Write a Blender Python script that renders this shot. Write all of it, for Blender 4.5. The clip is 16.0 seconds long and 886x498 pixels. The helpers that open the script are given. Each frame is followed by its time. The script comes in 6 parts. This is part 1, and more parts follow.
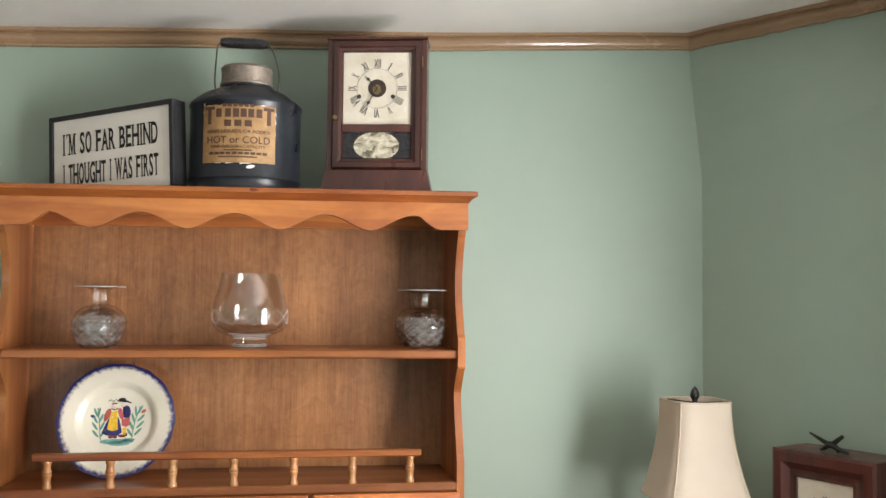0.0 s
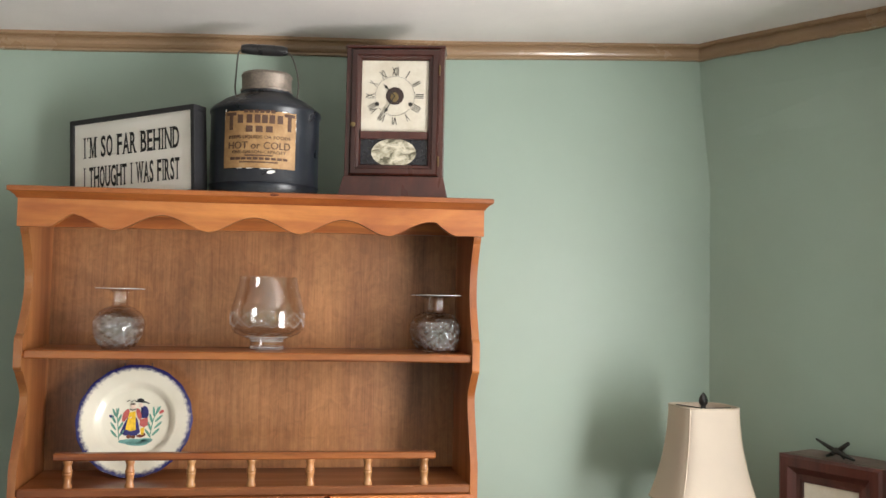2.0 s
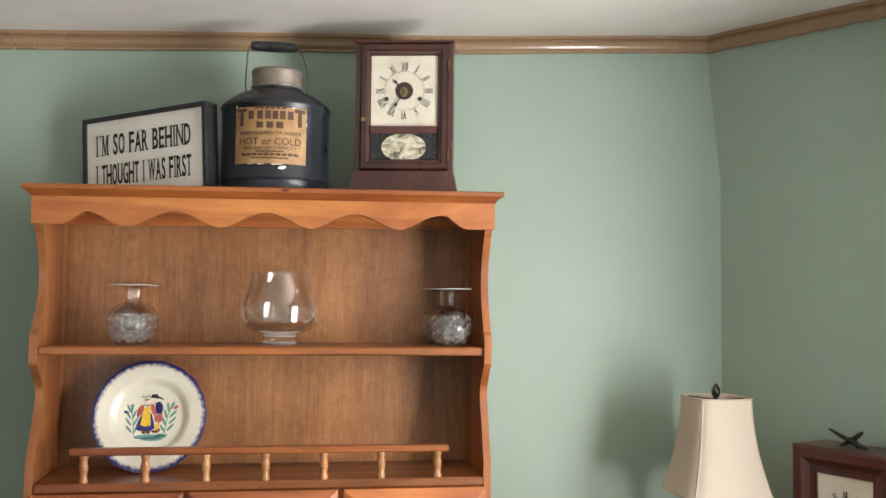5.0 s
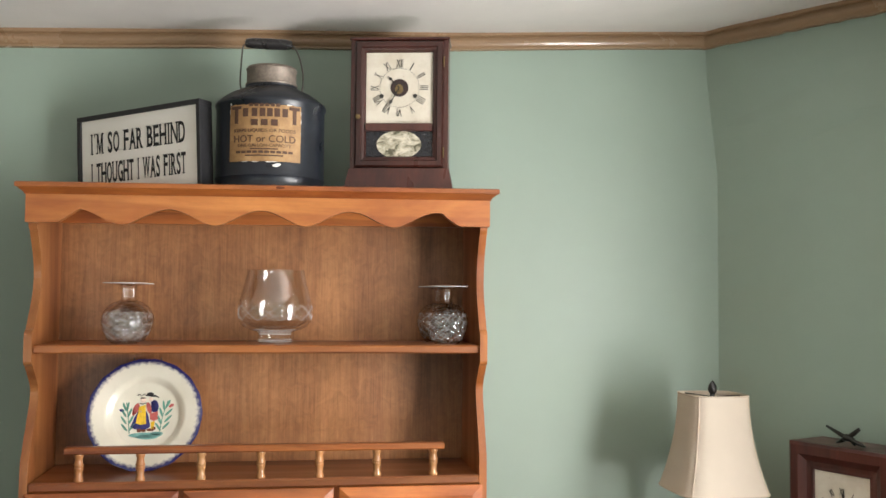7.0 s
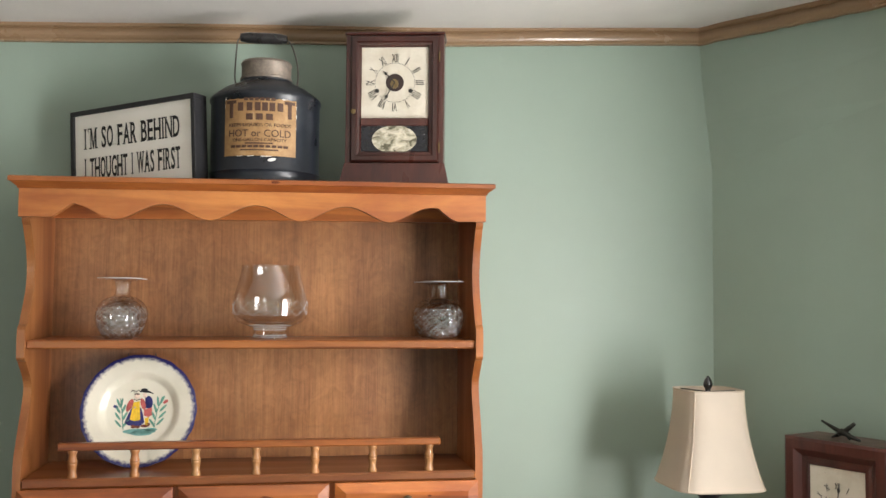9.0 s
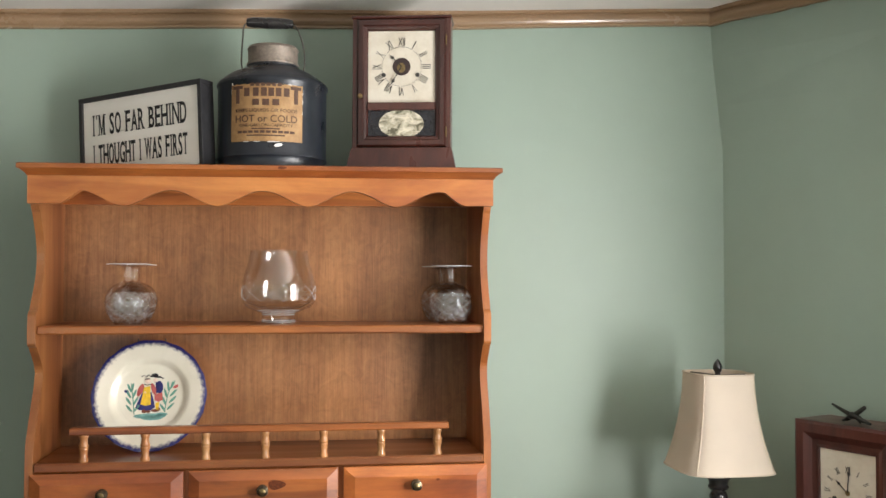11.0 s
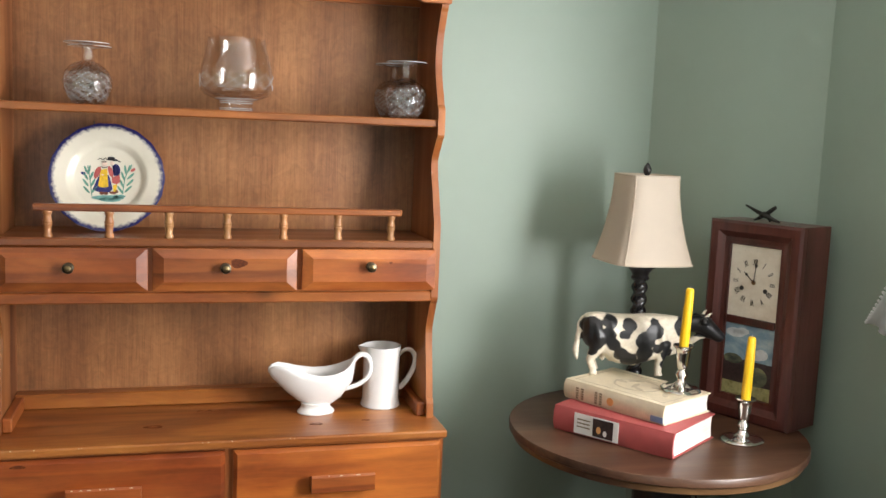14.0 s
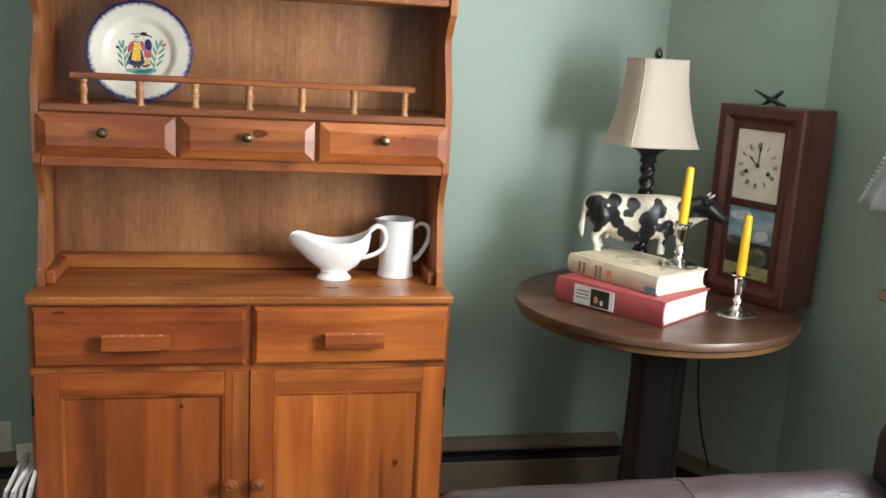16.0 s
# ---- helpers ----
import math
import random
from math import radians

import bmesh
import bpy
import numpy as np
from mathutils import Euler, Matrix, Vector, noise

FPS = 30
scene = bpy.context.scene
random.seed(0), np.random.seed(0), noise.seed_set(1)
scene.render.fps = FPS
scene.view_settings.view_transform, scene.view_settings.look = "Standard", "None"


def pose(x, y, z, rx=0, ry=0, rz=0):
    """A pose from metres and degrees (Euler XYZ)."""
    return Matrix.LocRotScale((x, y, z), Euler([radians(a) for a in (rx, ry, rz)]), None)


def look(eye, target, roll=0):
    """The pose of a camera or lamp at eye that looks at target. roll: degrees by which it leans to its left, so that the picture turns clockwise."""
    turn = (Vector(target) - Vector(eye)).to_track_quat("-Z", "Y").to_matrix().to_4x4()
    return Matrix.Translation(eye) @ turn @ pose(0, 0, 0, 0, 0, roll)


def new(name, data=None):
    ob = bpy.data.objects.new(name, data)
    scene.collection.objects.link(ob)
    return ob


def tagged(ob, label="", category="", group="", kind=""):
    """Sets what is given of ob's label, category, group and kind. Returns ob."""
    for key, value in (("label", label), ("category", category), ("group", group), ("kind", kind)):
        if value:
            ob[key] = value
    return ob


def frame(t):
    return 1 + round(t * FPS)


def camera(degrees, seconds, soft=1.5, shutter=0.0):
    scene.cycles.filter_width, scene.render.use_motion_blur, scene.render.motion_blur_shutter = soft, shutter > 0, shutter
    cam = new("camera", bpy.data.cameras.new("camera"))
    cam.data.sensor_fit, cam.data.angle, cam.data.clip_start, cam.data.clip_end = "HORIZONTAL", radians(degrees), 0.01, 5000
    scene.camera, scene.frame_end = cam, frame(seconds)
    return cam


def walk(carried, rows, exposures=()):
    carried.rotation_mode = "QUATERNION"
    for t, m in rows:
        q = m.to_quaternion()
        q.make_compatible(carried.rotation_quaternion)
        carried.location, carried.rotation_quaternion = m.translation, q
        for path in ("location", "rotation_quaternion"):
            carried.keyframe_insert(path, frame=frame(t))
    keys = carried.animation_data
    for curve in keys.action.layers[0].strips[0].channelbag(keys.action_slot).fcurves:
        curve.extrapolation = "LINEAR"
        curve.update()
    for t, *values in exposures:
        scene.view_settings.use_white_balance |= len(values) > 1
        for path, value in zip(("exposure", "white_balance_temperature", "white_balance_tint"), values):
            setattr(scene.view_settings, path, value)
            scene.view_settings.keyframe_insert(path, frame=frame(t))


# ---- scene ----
cam = camera(50.4, 16.0)
PATH = [
    (0, (0.118, -2.109, 1.626), (0.432, -0.137, 1.732), 0.6),
    (0.5, (0.116, -2.116, 1.621), (0.421, -0.142, 1.732), 0.9),
    (1, (0.11, -2.128, 1.615), (0.425, -0.156, 1.733), 1.0),
    (1.5, (0.078, -2.126, 1.621), (0.39, -0.154, 1.746), 1.0),
    (2, (0.057, -2.136, 1.633), (0.388, -0.167, 1.743), 1.2),
    (2.5, (0.057, -2.146, 1.624), (0.394, -0.178, 1.738), 1.1),
    (3, (0.065, -2.149, 1.62), (0.404, -0.181, 1.732), 1.0),
    (3.5, (0.054, -2.143, 1.614), (0.356, -0.169, 1.728), 0.9),
    (4, (0.054, -2.142, 1.614), (0.358, -0.169, 1.728), 0.8),
    (6.5, (0.061, -2.142, 1.623), (0.371, -0.169, 1.726), 0.5),
    (7, (0.07, -2.139, 1.618), (0.376, -0.166, 1.722), 0.5),
    (7.5, (0.071, -2.137, 1.62), (0.382, -0.164, 1.723), 0.5),
    (8, (0.054, -2.132, 1.611), (0.383, -0.163, 1.718), 0.4),
    (10.5, (0.078, -2.131, 1.603), (0.382, -0.156, 1.69), 0.3),
    (11, (0.082, -2.132, 1.609), (0.372, -0.155, 1.678), 0.2),
    (11.5, (0.081, -2.135, 1.6), (0.357, -0.155, 1.654), 0.4),
    (12, (0.066, -2.13, 1.6), (0.348, -0.15, 1.57), 0.6),
    (12.5, (0.051, -2.122, 1.568), (0.351, -0.148, 1.457), 0.7),
    (13, (0.024, -2.138, 1.543), (0.349, -0.171, 1.386), 0.8),
    (13.5, (-0.06, -2.164, 1.511), (0.359, -0.22, 1.303), 1.4),
    (14, (-0.109, -2.209, 1.482), (0.43, -0.299, 1.234), 2.4),
    (14.5, (-0.054, -2.254, 1.451), (0.475, -0.35, 1.144), 1.9),
    (15, (-0.003, -2.312, 1.428), (0.487, -0.405, 1.072), 2.3),
    (15.5, (0.015, -2.363, 1.388), (0.457, -0.455, 0.985), 3.2),
    (16, (-0.005, -2.381, 1.388), (0.403, -0.468, 0.972), 3.1),
]
walk(cam, [(t, look(eye, target, roll)) for t, eye, target, roll in PATH],
     [(0.0, 0.0, 6500, 10), (12.5, 0.0, 6500, 10), (13.5, 0.15, 6450, 10), (14.0, 0.05, 6400, 10), (14.5, -0.45, 6350, 9), (15.0, -0.68, 6300, 9), (15.5, -0.44, 6100, 8), (16.0, 0.0, 6000, 7)])

# ---- world and light ----
world = bpy.data.worlds.new("sky")
scene.world = world
world.use_nodes = True
wn = world.node_tree
sky = wn.nodes.new("ShaderNodeTexSky")
sky.sky_type, sky.sun_disc = "NISHITA", False
sky.sun_elevation, sky.sun_rotation = radians(32), radians(150)
wn.nodes["Background"].inputs["Strength"].default_value = 0.13
wn.links.new(sky.outputs[0], wn.nodes["Background"].inputs[0])


def area_light(name, eye, target, width, height, power, color=(1.0, 0.97, 0.93)):
    data = bpy.data.lights.new(name, "AREA")
    data.shape, data.size, data.size_y, data.energy, data.color = "RECTANGLE", width, height, power, color
    ob = new(name, data)
    ob.matrix_world = look(eye, target)
    return ob


WIN_A = (-1.80, -0.72, 0.90, 2.02)      # east window: y0, y1, z0, z1
WIN_B = (-3.85, -2.65, 0.85, 2.02)      # added east window, unseen behind the viewer
WIN_C = (-2.0, -0.6, 0.85, 2.02)        # added south window, unseen: x0, x1, z0, z1
area_light("daylight_east", (1.525, -1.30, 1.42), (0.4, -1.24, 1.58), 0.84, 1.04, 80, (1.0, 0.98, 0.965))
# added fill lamps, out of view, aimed up like bounce from ground and sills
area_light("daylight_east_far", (1.40, -3.25, 0.95), (1.27, -3.25, 2.3), 1.14, 0.18, 13, (1.0, 0.98, 0.965))
area_light("daylight_south", (-1.3, -4.10, 0.95), (-1.3, -3.94, 2.3), 1.34, 0.18, 36, (1.0, 0.96, 0.90))


# ---- materials ----
def material(name):
    m = bpy.data.materials.new(name)
    m.use_nodes = True
    return m, m.node_tree, m.node_tree.nodes["Principled BSDF"]


def put(nt, kind, **values):
    n = nt.nodes.new(kind)
    for key, v in values.items():
        n.inputs[key.replace("_", " ")].default_value = v
    return n


def coords(nt, scale=(1, 1, 1), shift=True):
    """Object coordinates, shifted at random for each object."""
    tc = nt.nodes.new("ShaderNodeTexCoord")
    mp = put(nt, "ShaderNodeMapping", Scale=scale)
    if shift:
        info = nt.nodes.new("ShaderNodeObjectInfo")
        mul = nt.nodes.new("ShaderNodeVectorMath")
        mul.operation = "SCALE"
        mul.inputs[0].default_value = (3.1, 5.7, 4.3)
        nt.links.new(info.outputs["Random"], mul.inputs["Scale"])
        add = nt.nodes.new("ShaderNodeVectorMath")
        nt.links.new(tc.outputs["Object"], add.inputs[0])
        nt.links.new(mul.outputs[0], add.inputs[1])
        nt.links.new(add.outputs[0], mp.inputs["Vector"])
    else:
        nt.links.new(tc.outputs["Object"], mp.inputs["Vector"])
    return mp.outputs[0]


def noise_tex(nt, vec, scale, detail=4.0, rough=0.6, distortion=0.0):
    n = put(nt, "ShaderNodeTexNoise", Scale=scale, Detail=detail, Roughness=rough, Distortion=distortion)
    nt.links.new(vec, n.inputs["Vector"])
    return n.outputs[0]


def ramp(nt, fac, stops):
    r = nt.nodes.new("ShaderNodeValToRGB")
    while len(r.color_ramp.elements) < len(stops):
        r.color_ramp.elements.new(0.5)
    for e, (p, c) in zip(r.color_ramp.elements, stops):
        e.position, e.color = p, (*c, 1) if len(c) == 3 else c
    nt.links.new(fac, r.inputs[0])
    return r.outputs[0]


def mix(nt, fac, a, b, mode="MIX"):
    n = nt.nodes.new("ShaderNodeMix")
    n.data_type, n.blend_type = "RGBA", mode
    for sock, v in ((n.inputs[0], fac), (n.inputs[6], a), (n.inputs[7], b)):
        if hasattr(v, "links"):
            nt.links.new(v, sock)
        else:
            sock.default_value = v if isinstance(v, (int, float)) else (*v, 1)[:4]
    return n.outputs[2]


def bump(nt, bsdf, height, strength, distance=0.002):
    b = put(nt, "ShaderNodeBump", Strength=strength, Distance=distance)
    nt.links.new(height, b.inputs["Height"])
    nt.links.new(b.outputs[0], bsdf.inputs["Normal"])


def surface(name, color, rough=0.5, metal=0.0, vary=0.12, scale=18.0, fine=160.0, relief=0.1, coat=0.0, spec=0.5):
    """A plain surface with broad mottling, fine grain and uneven gloss."""
    m, nt, b = material(name)
    v = coords(nt)
    broad, grain = noise_tex(nt, v, scale, 5), noise_tex(nt, v, fine, 3)
    lo, hi = [c * (1 - vary) for c in color], [min(1, c * (1 + vary)) for c in color]
    col = ramp(nt, broad, [(0.3, lo), (0.7, hi)])
    col = mix(nt, vary * 0.8, col, ramp(nt, grain, [(0.35, lo), (0.65, hi)]))
    nt.links.new(col, b.inputs["Base Color"])
    r = ramp(nt, broad, [(0.3, (rough * 0.85,) * 3), (0.75, (min(1, rough * 1.15),) * 3)])
    nt.links.new(r, b.inputs["Roughness"])
    b.inputs["Metallic"].default_value, b.inputs["Coat Weight"].default_value = metal, coat
    b.inputs["Specular IOR Level"].default_value = spec
    if relief:
        bump(nt, b, grain, relief, 0.001)
    return m


def wood(name, dark, mid, light, axis, rough=0.38, coat=0.18, knots=True, stretch=0.10, fine=60.0, rings=0.30, lines=0.40, blot=1.0):
    """Varnished wood with its grain along one axis."""
    m, nt, b = material(name)
    s = [1.0, 1.0, 1.0]
    s["xyz".index(axis)] = stretch
    v = coords(nt, tuple(s))
    broad = noise_tex(nt, v, 9.0, 3, 0.5, 0.6)
    line = noise_tex(nt, v, fine, 4, 0.6, 0.8)
    pore = noise_tex(nt, v, 420.0, 2, 0.5)
    col = ramp(nt, broad, [(0.30, dark), (0.46, mid), (0.70, light)])
    col = mix(nt, lines, col, ramp(nt, line, [(0.30, dark), (0.50, mid), (0.72, light)]))
    if rings:
        wv = nt.nodes.new("ShaderNodeTexWave")
        wv.wave_type, wv.bands_direction, wv.wave_profile = "BANDS", "Z" if axis == "x" else "X", "SAW"
        for key, val in (("Scale", 4.2), ("Distortion", 16.0), ("Detail", 3.0), ("Detail Scale", 0.7), ("Detail Roughness", 0.45)):
            wv.inputs[key].default_value = val
        nt.links.new(v, wv.inputs["Vector"])
        col = mix(nt, rings, col, ramp(nt, wv.outputs["Fac"], [(0.0, light), (0.55, mid), (0.93, dark), (1.0, light)]))
    col = mix(nt, 0.14, col, ramp(nt, pore, [(0.35, [c * 0.45 for c in dark]), (0.55, light)]), "MULTIPLY")
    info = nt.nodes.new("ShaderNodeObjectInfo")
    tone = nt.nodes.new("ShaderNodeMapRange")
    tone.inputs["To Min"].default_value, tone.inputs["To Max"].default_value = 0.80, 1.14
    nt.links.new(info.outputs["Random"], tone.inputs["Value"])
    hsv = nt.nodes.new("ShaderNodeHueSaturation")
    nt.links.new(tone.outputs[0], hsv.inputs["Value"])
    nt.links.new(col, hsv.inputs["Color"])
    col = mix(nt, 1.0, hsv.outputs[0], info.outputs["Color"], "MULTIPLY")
    if knots:
        ks = [1.0, 1.0, 1.0]
        ks["xyz".index(axis)] = 0.55
        kv = coords(nt, tuple(ks))
        vo = put(nt, "ShaderNodeTexVoronoi", Scale=4.3, Randomness=1.0)
        nt.links.new(kv, vo.inputs["Vector"])
        k = ramp(nt, vo.outputs["Distance"], [(0.02, (1, 1, 1)), (0.065, (0.35,) * 3), (0.12, (0, 0, 0))])
        col = mix(nt, k, col, [c * 0.35 for c in dark])
    ss = [1.0, 1.0, 1.0]
    ss["xyz".index(axis)] = 0.35
    stain = ramp(nt, noise_tex(nt, coords(nt, tuple(ss)), 5.5, 5, 0.62, 0.5), [(0.28, (0.50, 0.33, 0.24)), (0.44, (0.82, 0.70, 0.62)), (0.60, (1.08, 1.08, 1.04))])
    col = mix(nt, blot, col, stain, "MULTIPLY")
    nt.links.new(col, b.inputs["Base Color"])
    nt.links.new(ramp(nt, broad, [(0.3, (rough * 1.2,) * 3), (0.7, (rough * 0.85,) * 3)]), b.inputs["Roughness"])
    b.inputs["Coat Weight"].default_value, b.inputs["Coat Roughness"].default_value = coat, 0.22
    bump(nt, b, line, 0.12, 0.0012)
    return m


PINE_D, PINE_M, PINE_L = (0.105, 0.026, 0.007), (0.345, 0.106, 0.023), (0.55, 0.208, 0.048)
pine_x = wood("pine_x", PINE_D, PINE_M, PINE_L, "x")
pine_y = wood("pine_y", PINE_D, PINE_M, PINE_L, "y", knots=False)
pine_z = wood("pine_z", PINE_D, PINE_M, PINE_L, "z", rings=0.08, lines=0.16, blot=0.55)
pine_pale = wood("pine_pale", (0.28, 0.085, 0.018), (0.45, 0.172, 0.042), (0.58, 0.255, 0.072), "x")
turned = wood("turned_pine", (0.25, 0.11, 0.04), (0.45, 0.23, 0.09), (0.58, 0.33, 0.15), "z", 0.3, 0.3, False)
plywood = wood("plywood", (0.148, 0.063, 0.025), (0.272, 0.125, 0.049), (0.378, 0.190, 0.083), "z", 0.42, 0.14, False, 0.05, 120.0, 0.0, 0.40, 0.35)
mahogany = wood("mahogany", (0.026, 0.007, 0.0055), (0.068, 0.019, 0.014), (0.115, 0.034, 0.023), "z", 0.3, 0.3, False, rings=0.08)
rosewood = wood("rosewood", (0.035, 0.009, 0.008), (0.10, 0.026, 0.020), (0.18, 0.055, 0.042), "z", 0.35, 0.2, False, rings=0.12)
walnut = wood("walnut", (0.030, 0.013, 0.007), (0.078, 0.038, 0.021), (0.14, 0.074, 0.042), "x", 0.42, 0.1, False, lines=0.5)
rim_wood = wood("rim_wood", (0.06, 0.026, 0.010), (0.14, 0.070, 0.030), (0.27, 0.15, 0.065), "x", 0.4, 0.1, False)
dark_walnut = wood("dark_walnut", (0.006, 0.005, 0.005), (0.014, 0.011, 0.011), (0.024, 0.018, 0.018), "z", 0.45, 0.1, False)

wall_paint = surface("sage_wall_paint", (0.288, 0.368, 0.302), 0.5, vary=0.05, scale=2.2, fine=240, relief=0.10)
ceiling_paint = surface("ceiling_paint", (0.74, 0.70, 0.66), 0.75, vary=0.05, scale=5, fine=90, relief=0.35)
trim_paint = surface("tan_trim_paint", (0.29, 0.185, 0.105), 0.26, vary=0.07, scale=5, fine=60, relief=0.12, coat=0.35)
carpet = surface("carpet", (0.145, 0.13, 0.115), 0.95, vary=0.25, scale=30, fine=400, relief=0.9)
heater_paint = surface("heater_paint", (0.15, 0.115, 0.076), 0.4, vary=0.08, relief=0.05)
heater_dark = surface("heater_dark", (0.02, 0.02, 0.02), 0.5, vary=0.2)
white_trim = surface("white_trim", (0.72, 0.71, 0.68), 0.4, vary=0.05)
black_iron = surface("black_iron", (0.012, 0.012, 0.012), 0.4, 0.3, vary=0.3)
lamp_black = surface("lamp_black", (0.014, 0.013, 0.014), 0.28, vary=0.3, coat=0.3)
sign_black = surface("sign_black", (0.018, 0.018, 0.02), 0.55, vary=0.4, scale=60)
ink = surface("ink", (0.012, 0.012, 0.012), 0.6, vary=0.2)
label_ink = surface("label_ink", (0.075, 0.035, 0.02), 0.7, vary=0.3, scale=90)
dial_ink = surface("dial_ink", (0.03, 0.028, 0.025), 0.6, vary=0.2)
brass = surface("aged_brass", (0.24, 0.18, 0.09), 0.36, 1.0, vary=0.25, scale=90)
old_bronze = surface("old_bronze", (0.085, 0.068, 0.045), 0.34, 0.9, vary=0.35, scale=80)
silver = surface("silver_plate", (0.83, 0.81, 0.77), 0.12, 1.0, vary=0.05, scale=40, relief=0.02)
wax = surface("yellow_wax", (0.86, 0.52, 0.012), 0.38, vary=0.06)
porcelain = surface("white_porcelain", (0.84, 0.83, 0.81), 0.12, vary=0.015, relief=0.0, coat=0.4)
tin = surface("dull_tin", (0.24, 0.20, 0.165), 0.6, 0.55, vary=0.35, scale=70, relief=0.3)
wire = surface("wire", (0.10, 0.09, 0.08), 0.45, 0.8, vary=0.3)
red_cloth = surface("red_book_cloth", (0.38, 0.075, 0.072), 0.6, vary=0.12, fine=500, relief=0.3)
book_tan = surface("worn_dust_jacket", (0.70, 0.61, 0.44), 0.5, vary=0.12, scale=26)
blue_paper = surface("blue_paper", (0.16, 0.25, 0.42), 0.6, vary=0.15)
orange_paper = surface("orange_paper", (0.62, 0.30, 0.10), 0.6, vary=0.2)
picture_dark = surface("picture_dark", (0.035, 0.02, 0.018), 0.5, vary=0.6, scale=60)
faint_print = surface("faint_print", (0.50, 0.42, 0.29), 0.5, vary=0.2)
bar_ink = surface("faded_print", (0.20, 0.15, 0.09), 0.6, vary=0.3)
paper = surface("white_paper", (0.72, 0.71, 0.68), 0.6, vary=0.05)
curtain_cloth = surface("white_curtain_cloth", (0.74, 0.73, 0.74), 0.8, vary=0.05, fine=500, relief=0.4)
plastic = surface("ivory_plastic", (0.6, 0.56, 0.48), 0.35, vary=0.05)
shade_cloth = surface("cream_shade_cloth", (0.655, 0.575, 0.475), 0.8, vary=0.04, scale=12, fine=700, relief=0.35)
def ribbon_figure(m, scale, low, high):
    """Flecks that lie across the grain of sliced veneer, with broad darker and paler leaves."""
    nt = m.node_tree
    b = nt.nodes["Principled BSDF"]
    col = b.inputs["Base Color"].links[0].from_socket
    fleck = ramp(nt, noise_tex(nt, coords(nt, (1.0, 1.0, 0.9)), scale, 5, 0.68, 1.4), [(0.34, (low,) * 3), (0.66, (high,) * 3)])
    leaf = ramp(nt, noise_tex(nt, coords(nt, (1.0, 1.0, 0.25)), 5.5, 2, 0.5), [(0.36, (0.80, 0.73, 0.68)), (0.62, (1.22, 1.20, 1.16))])
    pore = ramp(nt, noise_tex(nt, coords(nt, (1.0, 1.0, 0.03)), 330.0, 2, 0.5), [(0.36, (0.88, 0.85, 0.82)), (0.50, (1.0, 1.0, 1.0))])
    for other in (fleck, leaf, pore):
        col = mix(nt, 1.0, col, other, "MULTIPLY")
    nt.links.new(col, b.inputs["Base Color"])


ribbon_figure(plywood, 34.0, 0.84, 1.14)


def let_through(m, color, share):
    """Thin cloth that also glows with the light from behind it."""
    nt = m.node_tree
    tr = put(nt, "ShaderNodeBsdfTranslucent", Color=(*color, 1))
    mx = put(nt, "ShaderNodeMixShader", Fac=share)
    nt.links.new(nt.nodes["Principled BSDF"].outputs[0], mx.inputs[1])
    nt.links.new(tr.outputs[0], mx.inputs[2])
    nt.links.new(mx.outputs[0], nt.nodes["Material Output"].inputs["Surface"])


let_through(shade_cloth, (0.90, 0.78, 0.62), 0.25)
let_through(curtain_cloth, (0.95, 0.95, 0.97), 0.84)
shade_piping = surface("shade_piping", (0.58, 0.49, 0.38), 0.8, vary=0.08)
bronze = surface("dark_bronze", (0.035, 0.035, 0.03), 0.4, 0.6, vary=0.3)
leather_brown = surface("brown_leather", (0.030, 0.015, 0.018), 0.36, vary=0.4, scale=11, fine=190, relief=1.0, coat=0.15, spec=0.9)
leather_black = surface("black_leather", (0.011, 0.011, 0.012), 0.4, vary=0.3, scale=9, fine=260, relief=0.5, coat=0.1)
thread = surface("seam_thread", (0.10, 0.06, 0.055), 0.7, vary=0.2)


def striped_paper():
    """Page edges: thin leaves one above the other."""
    m, nt, b = material("page_edges")
    n = noise_tex(nt, coords(nt, (1, 1, 60)), 14, 2)
    nt.links.new(ramp(nt, n, [(0.3, (0.62, 0.59, 0.53)), (0.7, (0.82, 0.80, 0.76))]), b.inputs["Base Color"])
    b.inputs["Roughness"].default_value = 0.8
    bump(nt, b, n, 0.3, 0.001)
    return m


def jug_paint():
    m, nt, b = material("worn_blue_black_enamel")
    v = coords(nt)
    broad = noise_tex(nt, v, 11, 5)
    base = ramp(nt, broad, [(0.3, (0.005, 0.0065, 0.010)), (0.7, (0.017, 0.022, 0.031))])
    chips = ramp(nt, noise_tex(nt, v, 46, 6, 0.7), [(0.70, (0, 0, 0)), (0.73, (1, 1, 1))])
    nt.links.new(mix(nt, chips, base, (0.22, 0.20, 0.18)), b.inputs["Base Color"])
    nt.links.new(ramp(nt, broad, [(0.3, (0.24,) * 3), (0.7, (0.42,) * 3)]), b.inputs["Roughness"])
    bump(nt, b, broad, 0.25, 0.004)
    return m


def old_label():
    m, nt, b = material("old_paper_label")
    v = coords(nt)
    col = ramp(nt, noise_tex(nt, v, 22, 6, 0.7), [(0.3, (0.22, 0.12, 0.045)), (0.55, (0.36, 0.21, 0.085)), (0.75, (0.46, 0.31, 0.155))])
    spots = ramp(nt, noise_tex(nt, v, 80, 4), [(0.66, (0, 0, 0)), (0.74, (1, 1, 1))])
    nt.links.new(mix(nt, spots, col, (0.30, 0.14, 0.05)), b.inputs["Base Color"])
    b.inputs["Roughness"].default_value = 0.55
    return m


